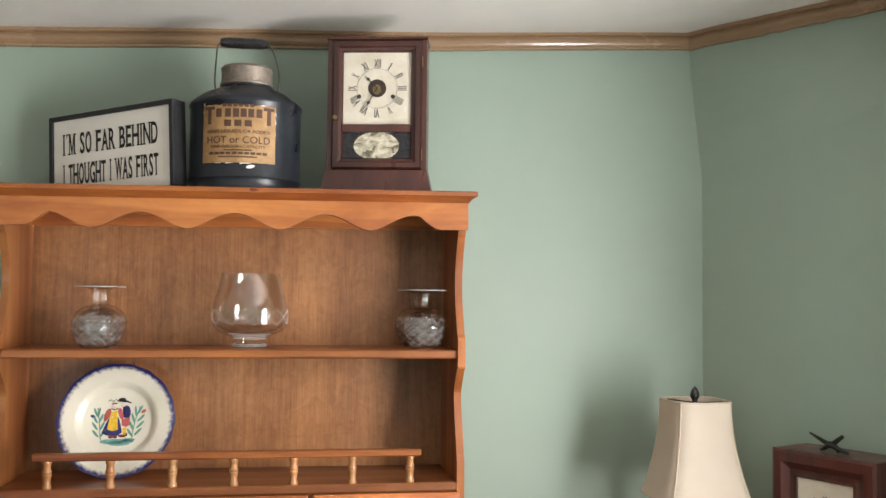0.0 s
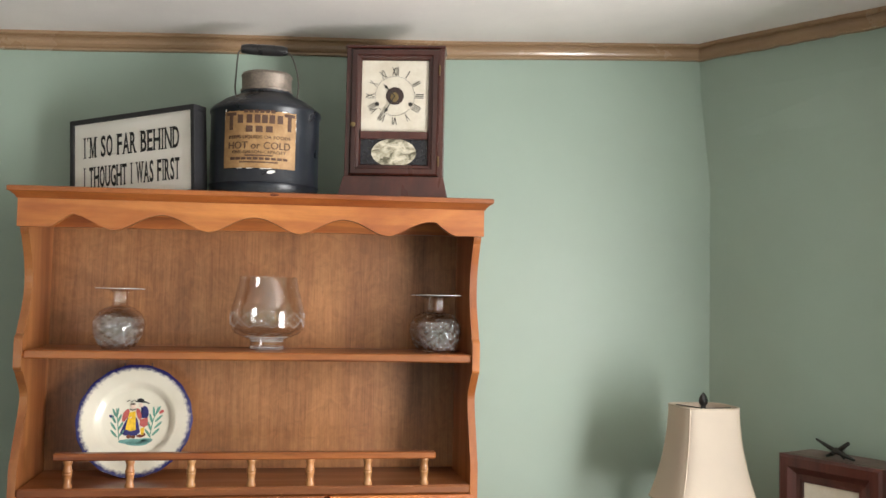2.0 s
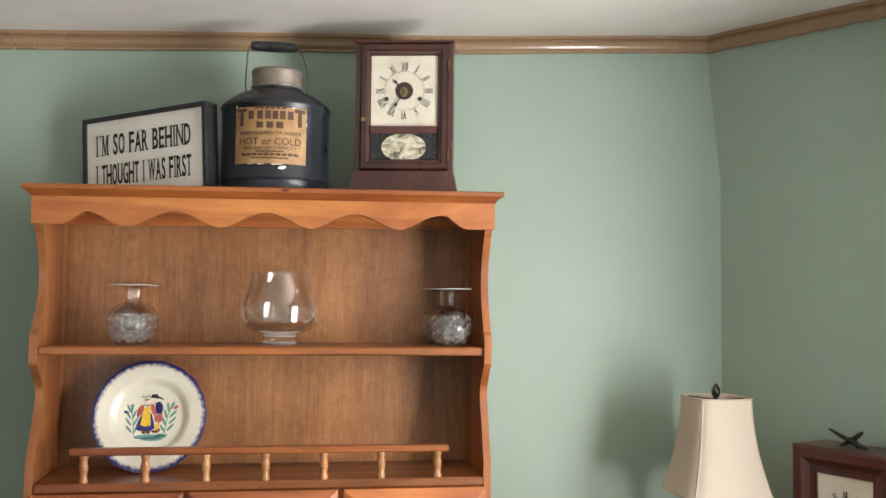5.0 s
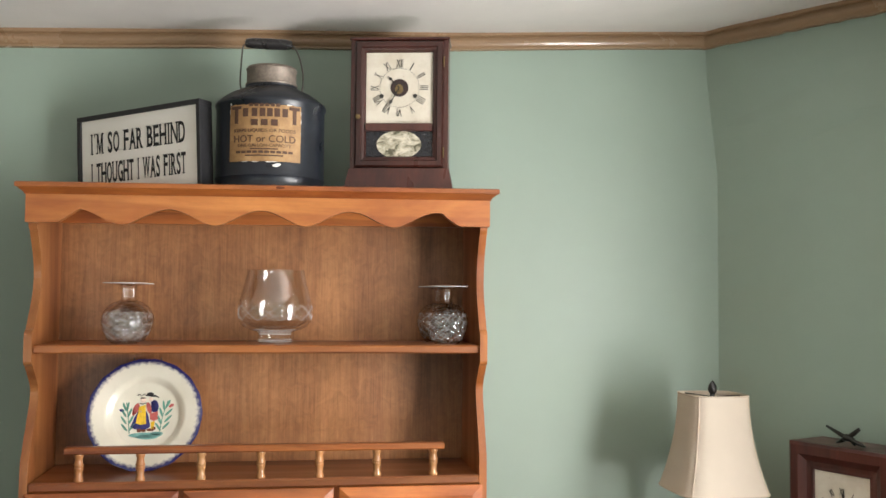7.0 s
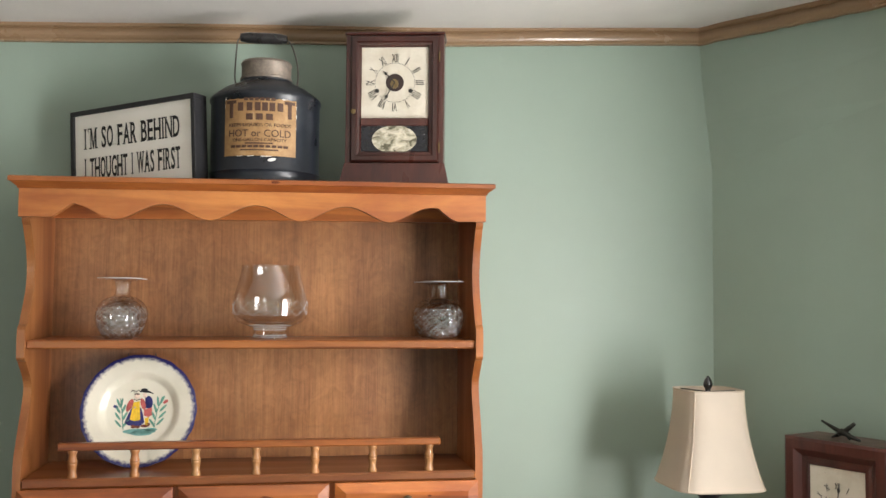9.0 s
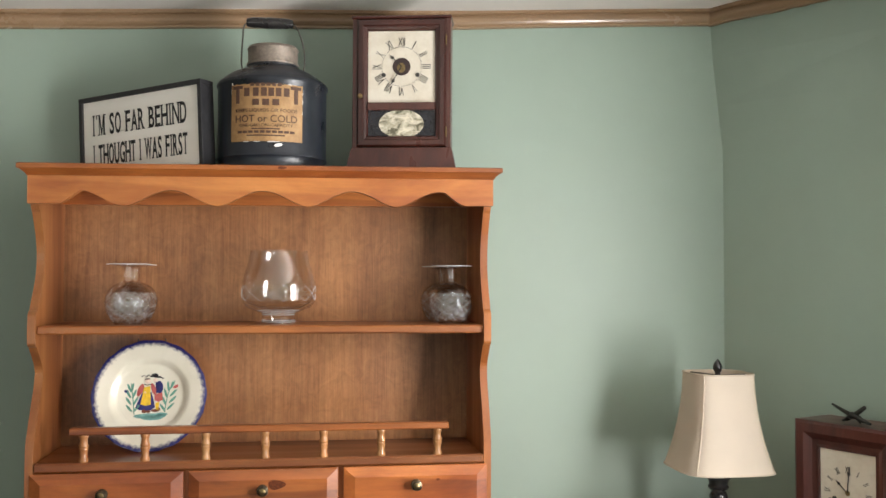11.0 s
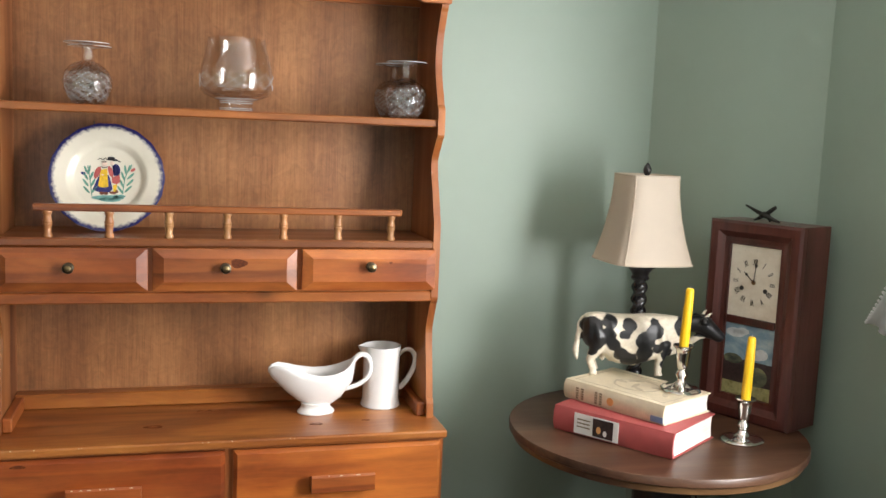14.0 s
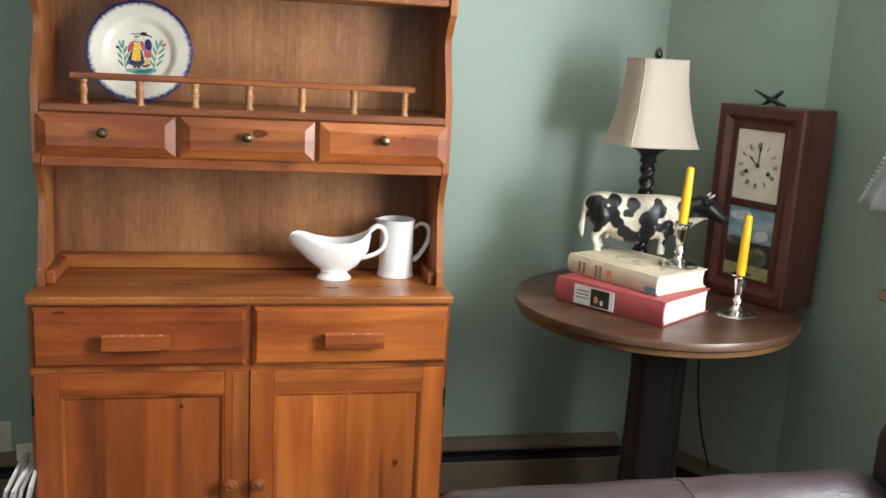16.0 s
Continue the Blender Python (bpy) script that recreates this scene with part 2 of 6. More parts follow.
def whitewash():
    """White board paint with rubbed dark streaks."""
    m, nt, b = material("rubbed_white_board")
    v = coords(nt, (0.25, 1, 1), False)
    streak = ramp(nt, noise_tex(nt, v, 75, 6, 0.7), [(0.66, (0, 0, 0)), (0.74, (0.7, 0.7, 0.7))])
    base = ramp(nt, noise_tex(nt, v, 12, 4), [(0.3, (0.84, 0.81, 0.74)), (0.7, (0.92, 0.90, 0.84))])
    nt.links.new(mix(nt, streak, base, (0.30, 0.27, 0.23)), b.inputs["Base Color"])
    b.inputs["Roughness"].default_value = 0.6
    return m


def dial_paint():
    m, nt, b = material("cream_dial")
    v = coords(nt)
    col = ramp(nt, noise_tex(nt, v, 14, 6, 0.7), [(0.3, (0.55, 0.49, 0.38)), (0.6, (0.68, 0.635, 0.53))])
    specks = ramp(nt, noise_tex(nt, v, 130, 3), [(0.70, (0, 0, 0)), (0.76, (0.6, 0.6, 0.6))])
    nt.links.new(mix(nt, specks, col, (0.35, 0.27, 0.18)), b.inputs["Base Color"])
    b.inputs["Roughness"].default_value = 0.35
    return m


def landscape(name, stops, scale):
    """A small painted landscape, told by bands and noise."""
    m, nt, b = material(name)
    v = coords(nt, (1, 1, 1.8), False)
    nt.links.new(ramp(nt, noise_tex(nt, v, scale, 5, 0.6, 0.6), stops), b.inputs["Base Color"])
    b.inputs["Roughness"].default_value = 0.25
    return m


def plate_glaze():
    """Cream faience with a feathered blue rim, by the distance from the middle."""
    m, nt, b = material("faience_glaze")
    tc = nt.nodes.new("ShaderNodeTexCoord")
    ln = nt.nodes.new("ShaderNodeVectorMath")
    ln.operation = "LENGTH"
    flat = put(nt, "ShaderNodeMapping", Scale=(1, 1, 0))
    nt.links.new(tc.outputs["Object"], flat.inputs["Vector"])
    nt.links.new(flat.outputs[0], ln.inputs[0])
    n = noise_tex(nt, tc.outputs["Object"], 120, 3, 0.7)
    add = nt.nodes.new("ShaderNodeMath")
    add.operation = "MULTIPLY_ADD"
    add.inputs[1].default_value = 0.018
    nt.links.new(n, add.inputs[0])
    nt.links.new(ln.outputs["Value"], add.inputs[2])
    rim = nt.nodes.new("ShaderNodeMapRange")
    rim.inputs["From Min"].default_value, rim.inputs["From Max"].default_value = 0.1215, 0.1300
    nt.links.new(add.outputs[0], rim.inputs["Value"])
    cream = ramp(nt, noise_tex(nt, tc.outputs["Object"], 9, 4), [(0.3, (0.68, 0.645, 0.52)), (0.7, (0.77, 0.735, 0.62))])
    nt.links.new(mix(nt, rim.outputs[0], cream, (0.022, 0.022, 0.115)), b.inputs["Base Color"])
    b.inputs["Roughness"].default_value, b.inputs["Coat Weight"].default_value = 0.16, 0.4
    return m


def cow_paint():
    """Cream with black blotches; the blotches are rounds that flow into one another, told by length and height."""
    m, nt, b = material("cow_paint")
    tc = nt.nodes.new("ShaderNodeTexCoord")
    flat = put(nt, "ShaderNodeMapping", Scale=(1, 0, 1))
    nt.links.new(tc.outputs["Object"], flat.inputs["Vector"])
    rounds = [(0.0096, 0.118, 0.0227), (0.0138, 0.0877, 0.0249), (0.0096, 0.0653, 0.0146), (0.0468, 0.1315, 0.0157), (0.0417, 0.1016, 0.0167), (0.0561, 0.078, 0.0141), (0.0729, 0.0567, 0.0157), (0.0924, 0.0403, 0.0174), (0.089, 0.1244, 0.0157), (0.0788, 0.1036, 0.0119), (0.1447, 0.131, 0.0098), (0.1439, 0.1115, 0.0186), (0.1236, 0.0903, 0.0219), (0.1244, 0.0609, 0.019), (0.1202, 0.0363, 0.0139), (0.1506, 0.0714, 0.0109), (0.1692, 0.0803, 0.0123), (0.1768, 0.0562, 0.0148), (0.1717, 0.032, 0.0105), (0.214, 0.12, 0.026), (0.24, 0.126, 0.028), (0.266, 0.122, 0.026), (0.29, 0.1, 0.026)]
    near = None
    for x, z, r in rounds:
        d = nt.nodes.new("ShaderNodeVectorMath")
        d.operation = "DISTANCE"
        nt.links.new(flat.outputs[0], d.inputs[0])
        d.inputs[1].default_value = (x, 0, z)
        s = nt.nodes.new("ShaderNodeMath")
        s.operation = "SUBTRACT"
        nt.links.new(d.outputs["Value"], s.inputs[0])
        s.inputs[1].default_value = r
        if near is not None:
            k = nt.nodes.new("ShaderNodeMath")
            k.operation = "SMOOTH_MIN"
            k.inputs[2].default_value = 0.009
            nt.links.new(near, k.inputs[0])
            nt.links.new(s.outputs[0], k.inputs[1])
            s = k
        near = s.outputs[0]
    wob = nt.nodes.new("ShaderNodeMath")
    wob.operation = "MULTIPLY_ADD"
    wob.inputs[1].default_value = 0.012
    nt.links.new(noise_tex(nt, tc.outputs["Object"], 45, 2), wob.inputs[0])
    nt.links.new(near, wob.inputs[2])
    edge = nt.nodes.new("ShaderNodeMapRange")
    for key, val in (("From Min", 0.005), ("From Max", 0.0072), ("To Min", 1.0), ("To Max", 0.0)):
        edge.inputs[key].default_value = val
    nt.links.new(wob.outputs[0], edge.inputs["Value"])
    v = coords(nt)
    cream = ramp(nt, noise_tex(nt, v, 90, 3), [(0.3, (0.60, 0.52, 0.40)), (0.7, (0.76, 0.70, 0.57))])
    nt.links.new(mix(nt, edge.outputs[0], cream, (0.012, 0.012, 0.013)), b.inputs["Base Color"])
    b.inputs["Roughness"].default_value = 0.32
    bump(nt, b, noise_tex(nt, v, 120, 3), 0.25, 0.002)
    return m


def thin_glass(name, solid_share, low=0.06, high=0.75):
    """Thin clear glass: light passes straight through, with gloss by Fresnel, and a share that bends like thick cut glass."""
    m, nt, b = material(name)
    clear = put(nt, "ShaderNodeBsdfTransparent", Color=(0.985, 0.99, 0.987, 1))
    gloss = put(nt, "ShaderNodeBsdfGlossy", Roughness=0.02)
    lw = put(nt, "ShaderNodeLayerWeight", Blend=0.5)
    pw = nt.nodes.new("ShaderNodeMath")
    pw.operation = "POWER"
    pw.inputs[1].default_value = 3.5
    nt.links.new(lw.outputs["Facing"], pw.inputs[0])
    fr = nt.nodes.new("ShaderNodeMath")
    fr.operation = "MULTIPLY_ADD"
    fr.inputs[1].default_value, fr.inputs[2].default_value = high, low
    nt.links.new(pw.outputs[0], fr.inputs[0])
    mx = nt.nodes.new("ShaderNodeMixShader")
    nt.links.new(fr.outputs[0], mx.inputs[0])
    nt.links.new(clear.outputs[0], mx.inputs[1])
    nt.links.new(gloss.outputs[0], mx.inputs[2])
    thick = put(nt, "ShaderNodeBsdfGlass", IOR=1.5)
    m2 = nt.nodes.new("ShaderNodeMixShader")
    m2.inputs[0].default_value = solid_share
    nt.links.new(mx.outputs[0], m2.inputs[1])
    nt.links.new(thick.outputs[0], m2.inputs[2])
    nt.links.new(m2.outputs[0], nt.nodes["Material Output"].inputs["Surface"])
    return m


def glass(name, rough=0.0):
    m, nt, b = material(name)
    b.inputs["Transmission Weight"].default_value, b.inputs["Roughness"].default_value = 1.0, rough
    b.inputs["IOR"].default_value = 1.5
    b.inputs["Base Color"].default_value = (0.98, 0.985, 0.98, 1)
    return m


def frosted():
    """Ground lines cut into clear glass; also pale rings that brighten the bowl's foot."""
    m, nt, b = material("ground_glass")
    b.inputs["Base Color"].default_value, b.inputs["Roughness"].default_value = (0.95, 0.96, 0.96, 1), 0.12
    b.inputs["Alpha"].default_value = 0.40
    return m


def knot_wood():
    """A pine knot: dark middle with reddish rings."""
    m, nt, b = material("pine_knot")
    n = noise_tex(nt, coords(nt), 150, 4, 0.7, 1.0)
    nt.links.new(ramp(nt, n, [(0.3, (0.050, 0.013, 0.006)), (0.5, (0.11, 0.028, 0.010)), (0.7, (0.20, 0.055, 0.016))]), b.inputs["Base Color"])
    b.inputs["Roughness"].default_value, b.inputs["Specular IOR Level"].default_value = 0.55, 0.2
    return m


knot_mat = knot_wood()
raw_pine = surface("raw_pine", (0.62, 0.47, 0.32), 0.8, vary=0.15)
cut_lines = frosted()
crystal = thin_glass("lead_crystal", 0.06, 0.09, 1.0)
pages, enamel, label_paper, sign_board, dial_cream = striped_paper(), jug_paint(), old_label(), whitewash(), dial_paint()
glaze, cow_coat, clear_glass, window_glass = plate_glaze(), cow_paint(), thin_glass("clear_glass", 0.0, 0.085), glass("window_glass")
oval_scene = landscape("oval_landscape", [(0.36, (0.10, 0.095, 0.06)), (0.47, (0.40, 0.37, 0.27)), (0.60, (0.66, 0.62, 0.49))], 40)
paint_blue, paint_yellow, paint_red, paint_green, paint_skin, paint_teal, paint_hat, paint_brown = (
    surface("glaze_" + n, c, 0.2, vary=0.25, scale=120, relief=0) for n, c in (
        ("blue", (0.03, 0.03, 0.15)), ("yellow", (0.75, 0.48, 0.03)), ("red", (0.45, 0.10, 0.09)), ("green", (0.12, 0.29, 0.22)),
        ("pale", (0.70, 0.55, 0.45)), ("teal", (0.18, 0.40, 0.36)), ("black", (0.02, 0.02, 0.025)), ("brown", (0.16, 0.05, 0.03))))
sky_paint = landscape("glass_picture_sky", [(0.4, (0.16, 0.26, 0.33)), (0.6, (0.30, 0.40, 0.44)), (0.75, (0.45, 0.48, 0.48))], 14)
field_paint = landscape("glass_picture_field", [(0.35, (0.05, 0.06, 0.05)), (0.55, (0.14, 0.15, 0.09)), (0.75, (0.32, 0.30, 0.14))], 22)
meadow_paint = surface("painted_meadow", (0.30, 0.28, 0.12), 0.3, vary=0.35, scale=60, relief=0)
cloud_paint = surface("painted_cloud", (0.50, 0.53, 0.53), 0.3, vary=0.15, scale=70, relief=0)
slate = surface("black_glass_tablet", (0.012, 0.013, 0.017), 0.18, vary=0.4, scale=60)


# ---- mesh helpers ----
def finish(ob, bm, mat, smooth=False):
    bmesh.ops.recalc_face_normals(bm, faces=bm.faces)
    bm.to_mesh(ob.data)
    bm.free()
    for mm in (mat if isinstance(mat, (list, tuple)) else [mat]):
        ob.data.materials.append(mm)
    if smooth:
        ob.data.shade_smooth()
        if smooth != "all":
            ob.data.set_sharp_from_angle(angle=radians(38))
    return ob


def part(name, bm, mat, parent, label="", smooth=False, m=None):
    ob = new(name, bpy.data.meshes.new(name))
    finish(ob, bm, mat, smooth)
    ob.parent = parent
    if m is not None:
        ob.matrix_local = m
    return tagged(ob, label)


def thing(name, label, category, m=None, group=""):
    ob = new(name)
    ob.empty_display_size = 0.05
    if m is not None:
        ob.matrix_world = m
    return tagged(ob, label, category, group)


def solid(name, bm, mat, label, category="", kind="", smooth=False, m=None, group=""):
    ob = new(name, bpy.data.meshes.new(name))
    finish(ob, bm, mat, smooth)
    if m is not None:
        ob.matrix_world = m
    return tagged(ob, label, category, group, kind)


def box(x0, x1, y0, y1, z0, z1, bevel=0.0, bm=None, seg=1):
    own = bmesh.new()
    bmesh.ops.create_cube(own, size=1, matrix=Matrix.LocRotScale(((x0 + x1) / 2, (y0 + y1) / 2, (z0 + z1) / 2), None, (x1 - x0, y1 - y0, z1 - z0)))
    if bevel:
        bmesh.ops.bevel(own, geom=own.edges[:] + own.verts[:], offset=bevel, segments=seg, affect="EDGES", profile=0.5)
    return join(bm, own)


def join(bm, own, m=None):
    if m is not None:
        own.transform(m)
    if bm is None:
        return own
    me = bpy.data.meshes.new("tmp")
    own.to_mesh(me)
    bm.from_mesh(me)
    bpy.data.meshes.remove(me)
    own.free()
    return bm


def lathe(profile, n=32, center=(0, 0, 0), bm=None, closed=False, sides=None):
    """Turn a profile of (radius, height) about the upright axis."""
    own = bmesh.new()
    rings = []
    for r, z in profile:
        ring = []
        for i in range(n):
            a = 2 * math.pi * i / n
            k = 1.0 if sides is None else sides(a, z)
            ring.append(own.verts.new((center[0] + r * k * math.cos(a), center[1] + r * k * math.sin(a), center[2] + z)))
        rings.append(ring)
    pairs = list(zip(rings, rings[1:])) + ([(rings[-1], rings[0])] if closed else [])
    for a, b in pairs:
        for i in range(n):
            own.faces.new((a[i], a[(i + 1) % n], b[(i + 1) % n], b[i]))
    if not closed:
        for ring in (rings[0], rings[-1]):
            if profile[rings.index(ring)][0] > 1e-4:
                own.faces.new(ring)
    bmesh.ops.remove_doubles(own, verts=own.verts, dist=1e-6)
    return join(bm, own)


def tube(points, radius, n=10, bm=None, flat=1.0, cap=True):
    """A round bar along points; radius may be a list."""
    own = bmesh.new()
    pts = [Vector(p) for p in points]
    rings, side = [], None
    for i, p in enumerate(pts):
        d = (pts[min(i + 1, len(pts) - 1)] - pts[max(i - 1, 0)]).normalized()
        if side is None:
            side = d.orthogonal().normalized()
        side = (side - d * side.dot(d)).normalized()
        up = d.cross(side)
        r = radius[i] if isinstance(radius, (list, tuple)) else radius
        rings.append([own.verts.new(p + (side * math.cos(2 * math.pi * k / n) + up * math.sin(2 * math.pi * k / n) * flat) * r) for k in range(n)])
    for a, b in zip(rings, rings[1:]):
        for k in range(n):
            own.faces.new((a[k], a[(k + 1) % n], b[(k + 1) % n], b[k]))
    if cap:
        own.faces.new(rings[0])
        own.faces.new(rings[-1])
    return join(bm, own)


def smooth_path(points, steps=6):
    """Points of a smooth curve through the given ones."""
    p = [Vector(q) for q in points]
    out = []
    for i in range(len(p) - 1):
        a, b, c, d = p[max(i - 1, 0)], p[i], p[i + 1], p[min(i + 2, len(p) - 1)]
        for k in range(steps):
            t = k / steps
            out.append(0.5 * ((2 * b) + (c - a) * t + (2 * a - 5 * b + 4 * c - d) * t * t + (3 * b - a - 3 * c + d) * t ** 3))
    return out + [p[-1]]


def prism(outline, axis, a, b, bm=None):
    """A flat outline of (u, v) pushed out along an axis from a to b."""
    own = bmesh.new()
    def at(u, v, w):
        return {"x": (w, u, v), "y": (u, w, v), "z": (u, v, w)}[axis]
    lo = [own.verts.new(at(u, v, a)) for u, v in outline]
    hi = [own.verts.new(at(u, v, b)) for u, v in outline]
    n = len(outline)
    own.faces.new(lo)
    own.faces.new(hi)
    for i in range(n):
        own.faces.new((lo[i], lo[(i + 1) % n], hi[(i + 1) % n], hi[i]))
    return join(bm, own)


def frustum(x0, x1, z0, z1, yb, dx, dz, yf, bm=None):
    """A raised panel: its rim lies at yb, its smaller field at yf."""
    own = bmesh.new()
    b = [own.verts.new(p) for p in ((x0, yb, z0), (x1, yb, z0), (x1, yb, z1), (x0, yb, z1))]
    f = [own.verts.new(p) for p in ((x0 + dx, yf, z0 + dz), (x1 - dx, yf, z0 + dz), (x1 - dx, yf, z1 - dz), (x0 + dx, yf, z1 - dz))]
    own.faces.new(b)
    own.faces.new(f)
    for i in range(4):
        own.faces.new((b[i], b[(i + 1) % 4], f[(i + 1) % 4], f[i]))
    return join(bm, own)


def text_mesh(body, width, height, depth=0.0006, bold=0.0):
    """Built-in lettering in the x-z plane, facing -y, fitted to a width and height about its middle."""
    cu = bpy.data.curves.new("lettering", "FONT")
    cu.body, cu.extrude, cu.offset, cu.resolution_u = body, 0.02, bold, 3
    ob = bpy.data.objects.new("lettering", cu)
    scene.collection.objects.link(ob)
    bpy.context.view_layer.update()
    me = bpy.data.meshes.new_from_object(ob.evaluated_get(bpy.context.evaluated_depsgraph_get()))
    bm = bmesh.new()
    bm.from_mesh(me)
    bpy.data.objects.remove(ob)
    bpy.data.curves.remove(cu)
    bpy.data.meshes.remove(me)
    xs, ys = [v.co.x for v in bm.verts], [v.co.y for v in bm.verts]
    cx, cy = (min(xs) + max(xs)) / 2, (min(ys) + max(ys)) / 2
    sx, sy = width / (max(xs) - min(xs)), height / (max(ys) - min(ys))
    for v in bm.verts:
        v.co = ((v.co.x - cx) * sx, -depth if v.co.z > 0 else depth, (v.co.y - cy) * sy)
    return bm


def oval(cx, cz, rx, rz, y, n=16, turn=0.0, depth=0.0005, bm=None):
    c, s = math.cos(turn), math.sin(turn)
    pts = []
    for i in range(n):
        u, v = rx * math.cos(2 * math.pi * i / n), rz * math.sin(2 * math.pi * i / n)
        pts.append((cx + c * u - s * v, cz + s * u + c * v))
    return prism(pts, "y", y - depth, y + depth, bm)


# ---- structure ----
def ceil_z(x):
    """The old ceiling rises towards the east, sags a little over the hutch and levels off past the corner."""
    return 2.3115 + 0.0465 * min(x, 1.232) - 0.006 * math.exp(-((x - 0.45) / 0.45) ** 2)


WY, CA, CB, WX = 0.335, (1.232, 0.335), (1.50, -0.10), 1.50
# unseen west wall is placed far out so less light bounces back
WEST, SOUTH = -4.4, -4.2


def lean(x, z):
    """The plaster of the corner leans in under the ceiling."""
    return 0.040 * max(0.0, min(1.0, (z - 1.95) / 0.36)) if 1.1 < x < 1.4 else 0.0


def wall_prism(a, b, out, z0=0.0, thick=0.12):
    """An upright wall from a to b (plan), thickened to the side out, its top under the sloping ceiling."""
    own = bmesh.new()
    ox, oy = out[0] * thick, out[1] * thick
    plan = [a, b, (b[0] + ox, b[1] + oy), (a[0] + ox, a[1] + oy)]
    levels = [[own.verts.new((x, y, z0)) for x, y in plan]]
    for down in (0.40, 0.27, 0.14, -0.02):
        levels.append([own.verts.new((x - lean(x, 2.37 - down), y, ceil_z(x) - down)) for x, y in plan])
    own.faces.new(levels[0])
    own.faces.new(levels[-1])
    for lo, hi in zip(levels, levels[1:]):
        for i in range(4):
            own.faces.new((lo[i], lo[(i + 1) % 4], hi[(i + 1) % 4], hi[i]))
    return own


solid("wall_north", wall_prism((WEST, WY), CA, (0, 1)), wall_paint, "sage green painted plaster wall behind the hutch", "wall", "structure")
solid("wall_northeast", wall_prism(CA, CB, (0.777, 0.63)), wall_paint, "short slanting sage green wall across the corner", "wall", "structure")


def wall_with_openings(name, label, fixed, axis, lo, hi, openings):
    """A wall along one axis with window openings cut through it."""
    bm = None
    cuts = sorted(openings)
    edges = [lo] + [e for o in cuts for e in o[:2]] + [hi]
    inward, outward = fixed, fixed + (0.12 if fixed > 0 else -0.12)
    w0, w1 = min(inward, outward), max(inward, outward)
    def block(a, b, z0, z1, bm):
        return box(w0, w1, a, b, z0, z1, 0, bm) if axis == "y" else box(a, b, w0, w1, z0, z1, 0, bm)
    for i in range(0, len(edges), 2):
        bm = block(edges[i], edges[i + 1], 0, 2.5, bm)
    for a, b, z0, z1 in cuts:
        bm = block(a, b, 0, z0, bm)
        bm = block(a, b, z1, 2.5, bm)
    solid(name, bm, wall_paint, label, "wall", "structure")


# WIN_B and WIN_C are added openings out of view, for the fill lamps
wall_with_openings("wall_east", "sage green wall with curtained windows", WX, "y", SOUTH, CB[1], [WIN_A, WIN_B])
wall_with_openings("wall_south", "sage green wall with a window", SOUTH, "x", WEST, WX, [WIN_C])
solid("wall_west", box(WEST - 0.12, WEST, SOUTH, WY, 0, 2.5), wall_paint, "unseen plain sage green wall, set far off to weaken bounced light", "wall", "structure")
solid("floor", box(WEST - 0.12, WX + 0.12, SOUTH - 0.12, WY + 0.12, -0.1, 0), carpet, "brown carpeted floor", "floor", "structure")

edge_xs = [WEST - 0.12 + (WX + 0.26 - WEST) * i / 60 for i in range(61)]
own = prism([(x, ceil_z(x)) for x in edge_xs] + [(x, ceil_z(x) + 0.1) for x in reversed(edge_xs)], "y", SOUTH - 0.12, WY + 0.12)
solid("ceiling", own, ceiling_paint, "off-white textured plaster ceiling", "ceiling", "structure")


def moulding(name, a, b, inward, label):
    """A tan picture moulding under the ceiling, with a flat band and a round lower bead."""
    shape = [(0.0, 0.0), (0.022, 0.0), (0.022, -0.009), (0.014, -0.012), (0.0175, -0.017), (0.0200, -0.024), (0.0195, -0.031), (0.0165, -0.037), (0.012, -0.041), (0.012, -0.046), (0.0, -0.047)]
    own = bmesh.new()
    ends = []
    rng = random.Random(name)
    for k in range(25):
        x, y = a[0] + (b[0] - a[0]) * k / 24, a[1] + (b[1] - a[1]) * k / 24
        wob = rng.uniform(-0.0012, 0.0012)
        ends.append([own.verts.new((x - lean(a[0], 2.4) * (1 - k / 24) - lean(b[0], 2.4) * k / 24 + inward[0] * (d + wob), y + inward[1] * (d + wob), ceil_z(x) + h + (wob if h < 0 else 0))) for d, h in shape])
    n = len(shape)
    for p, q in zip(ends, ends[1:]):
        for i in range(n):
            own.faces.new((p[i], p[(i + 1) % n], q[(i + 1) % n], q[i]))
    own.faces.new(ends[0])
    own.faces.new(ends[-1])
    solid(name, own, trim_paint, label, "moulding", "structure")


moulding("trim_north", (WEST, WY), CA, (0, -1), "tan painted crown moulding along the ceiling")
moulding("trim_northeast", CA, CB, (-0.777, -0.63), "tan painted crown moulding across the corner")
moulding("trim_east", CB, (WX, SOUTH), (-1, 0), "tan painted crown moulding above the windows")
moulding("trim_west", (WEST, SOUTH), (WEST, WY), (1, 0), "tan painted crown moulding along the ceiling")


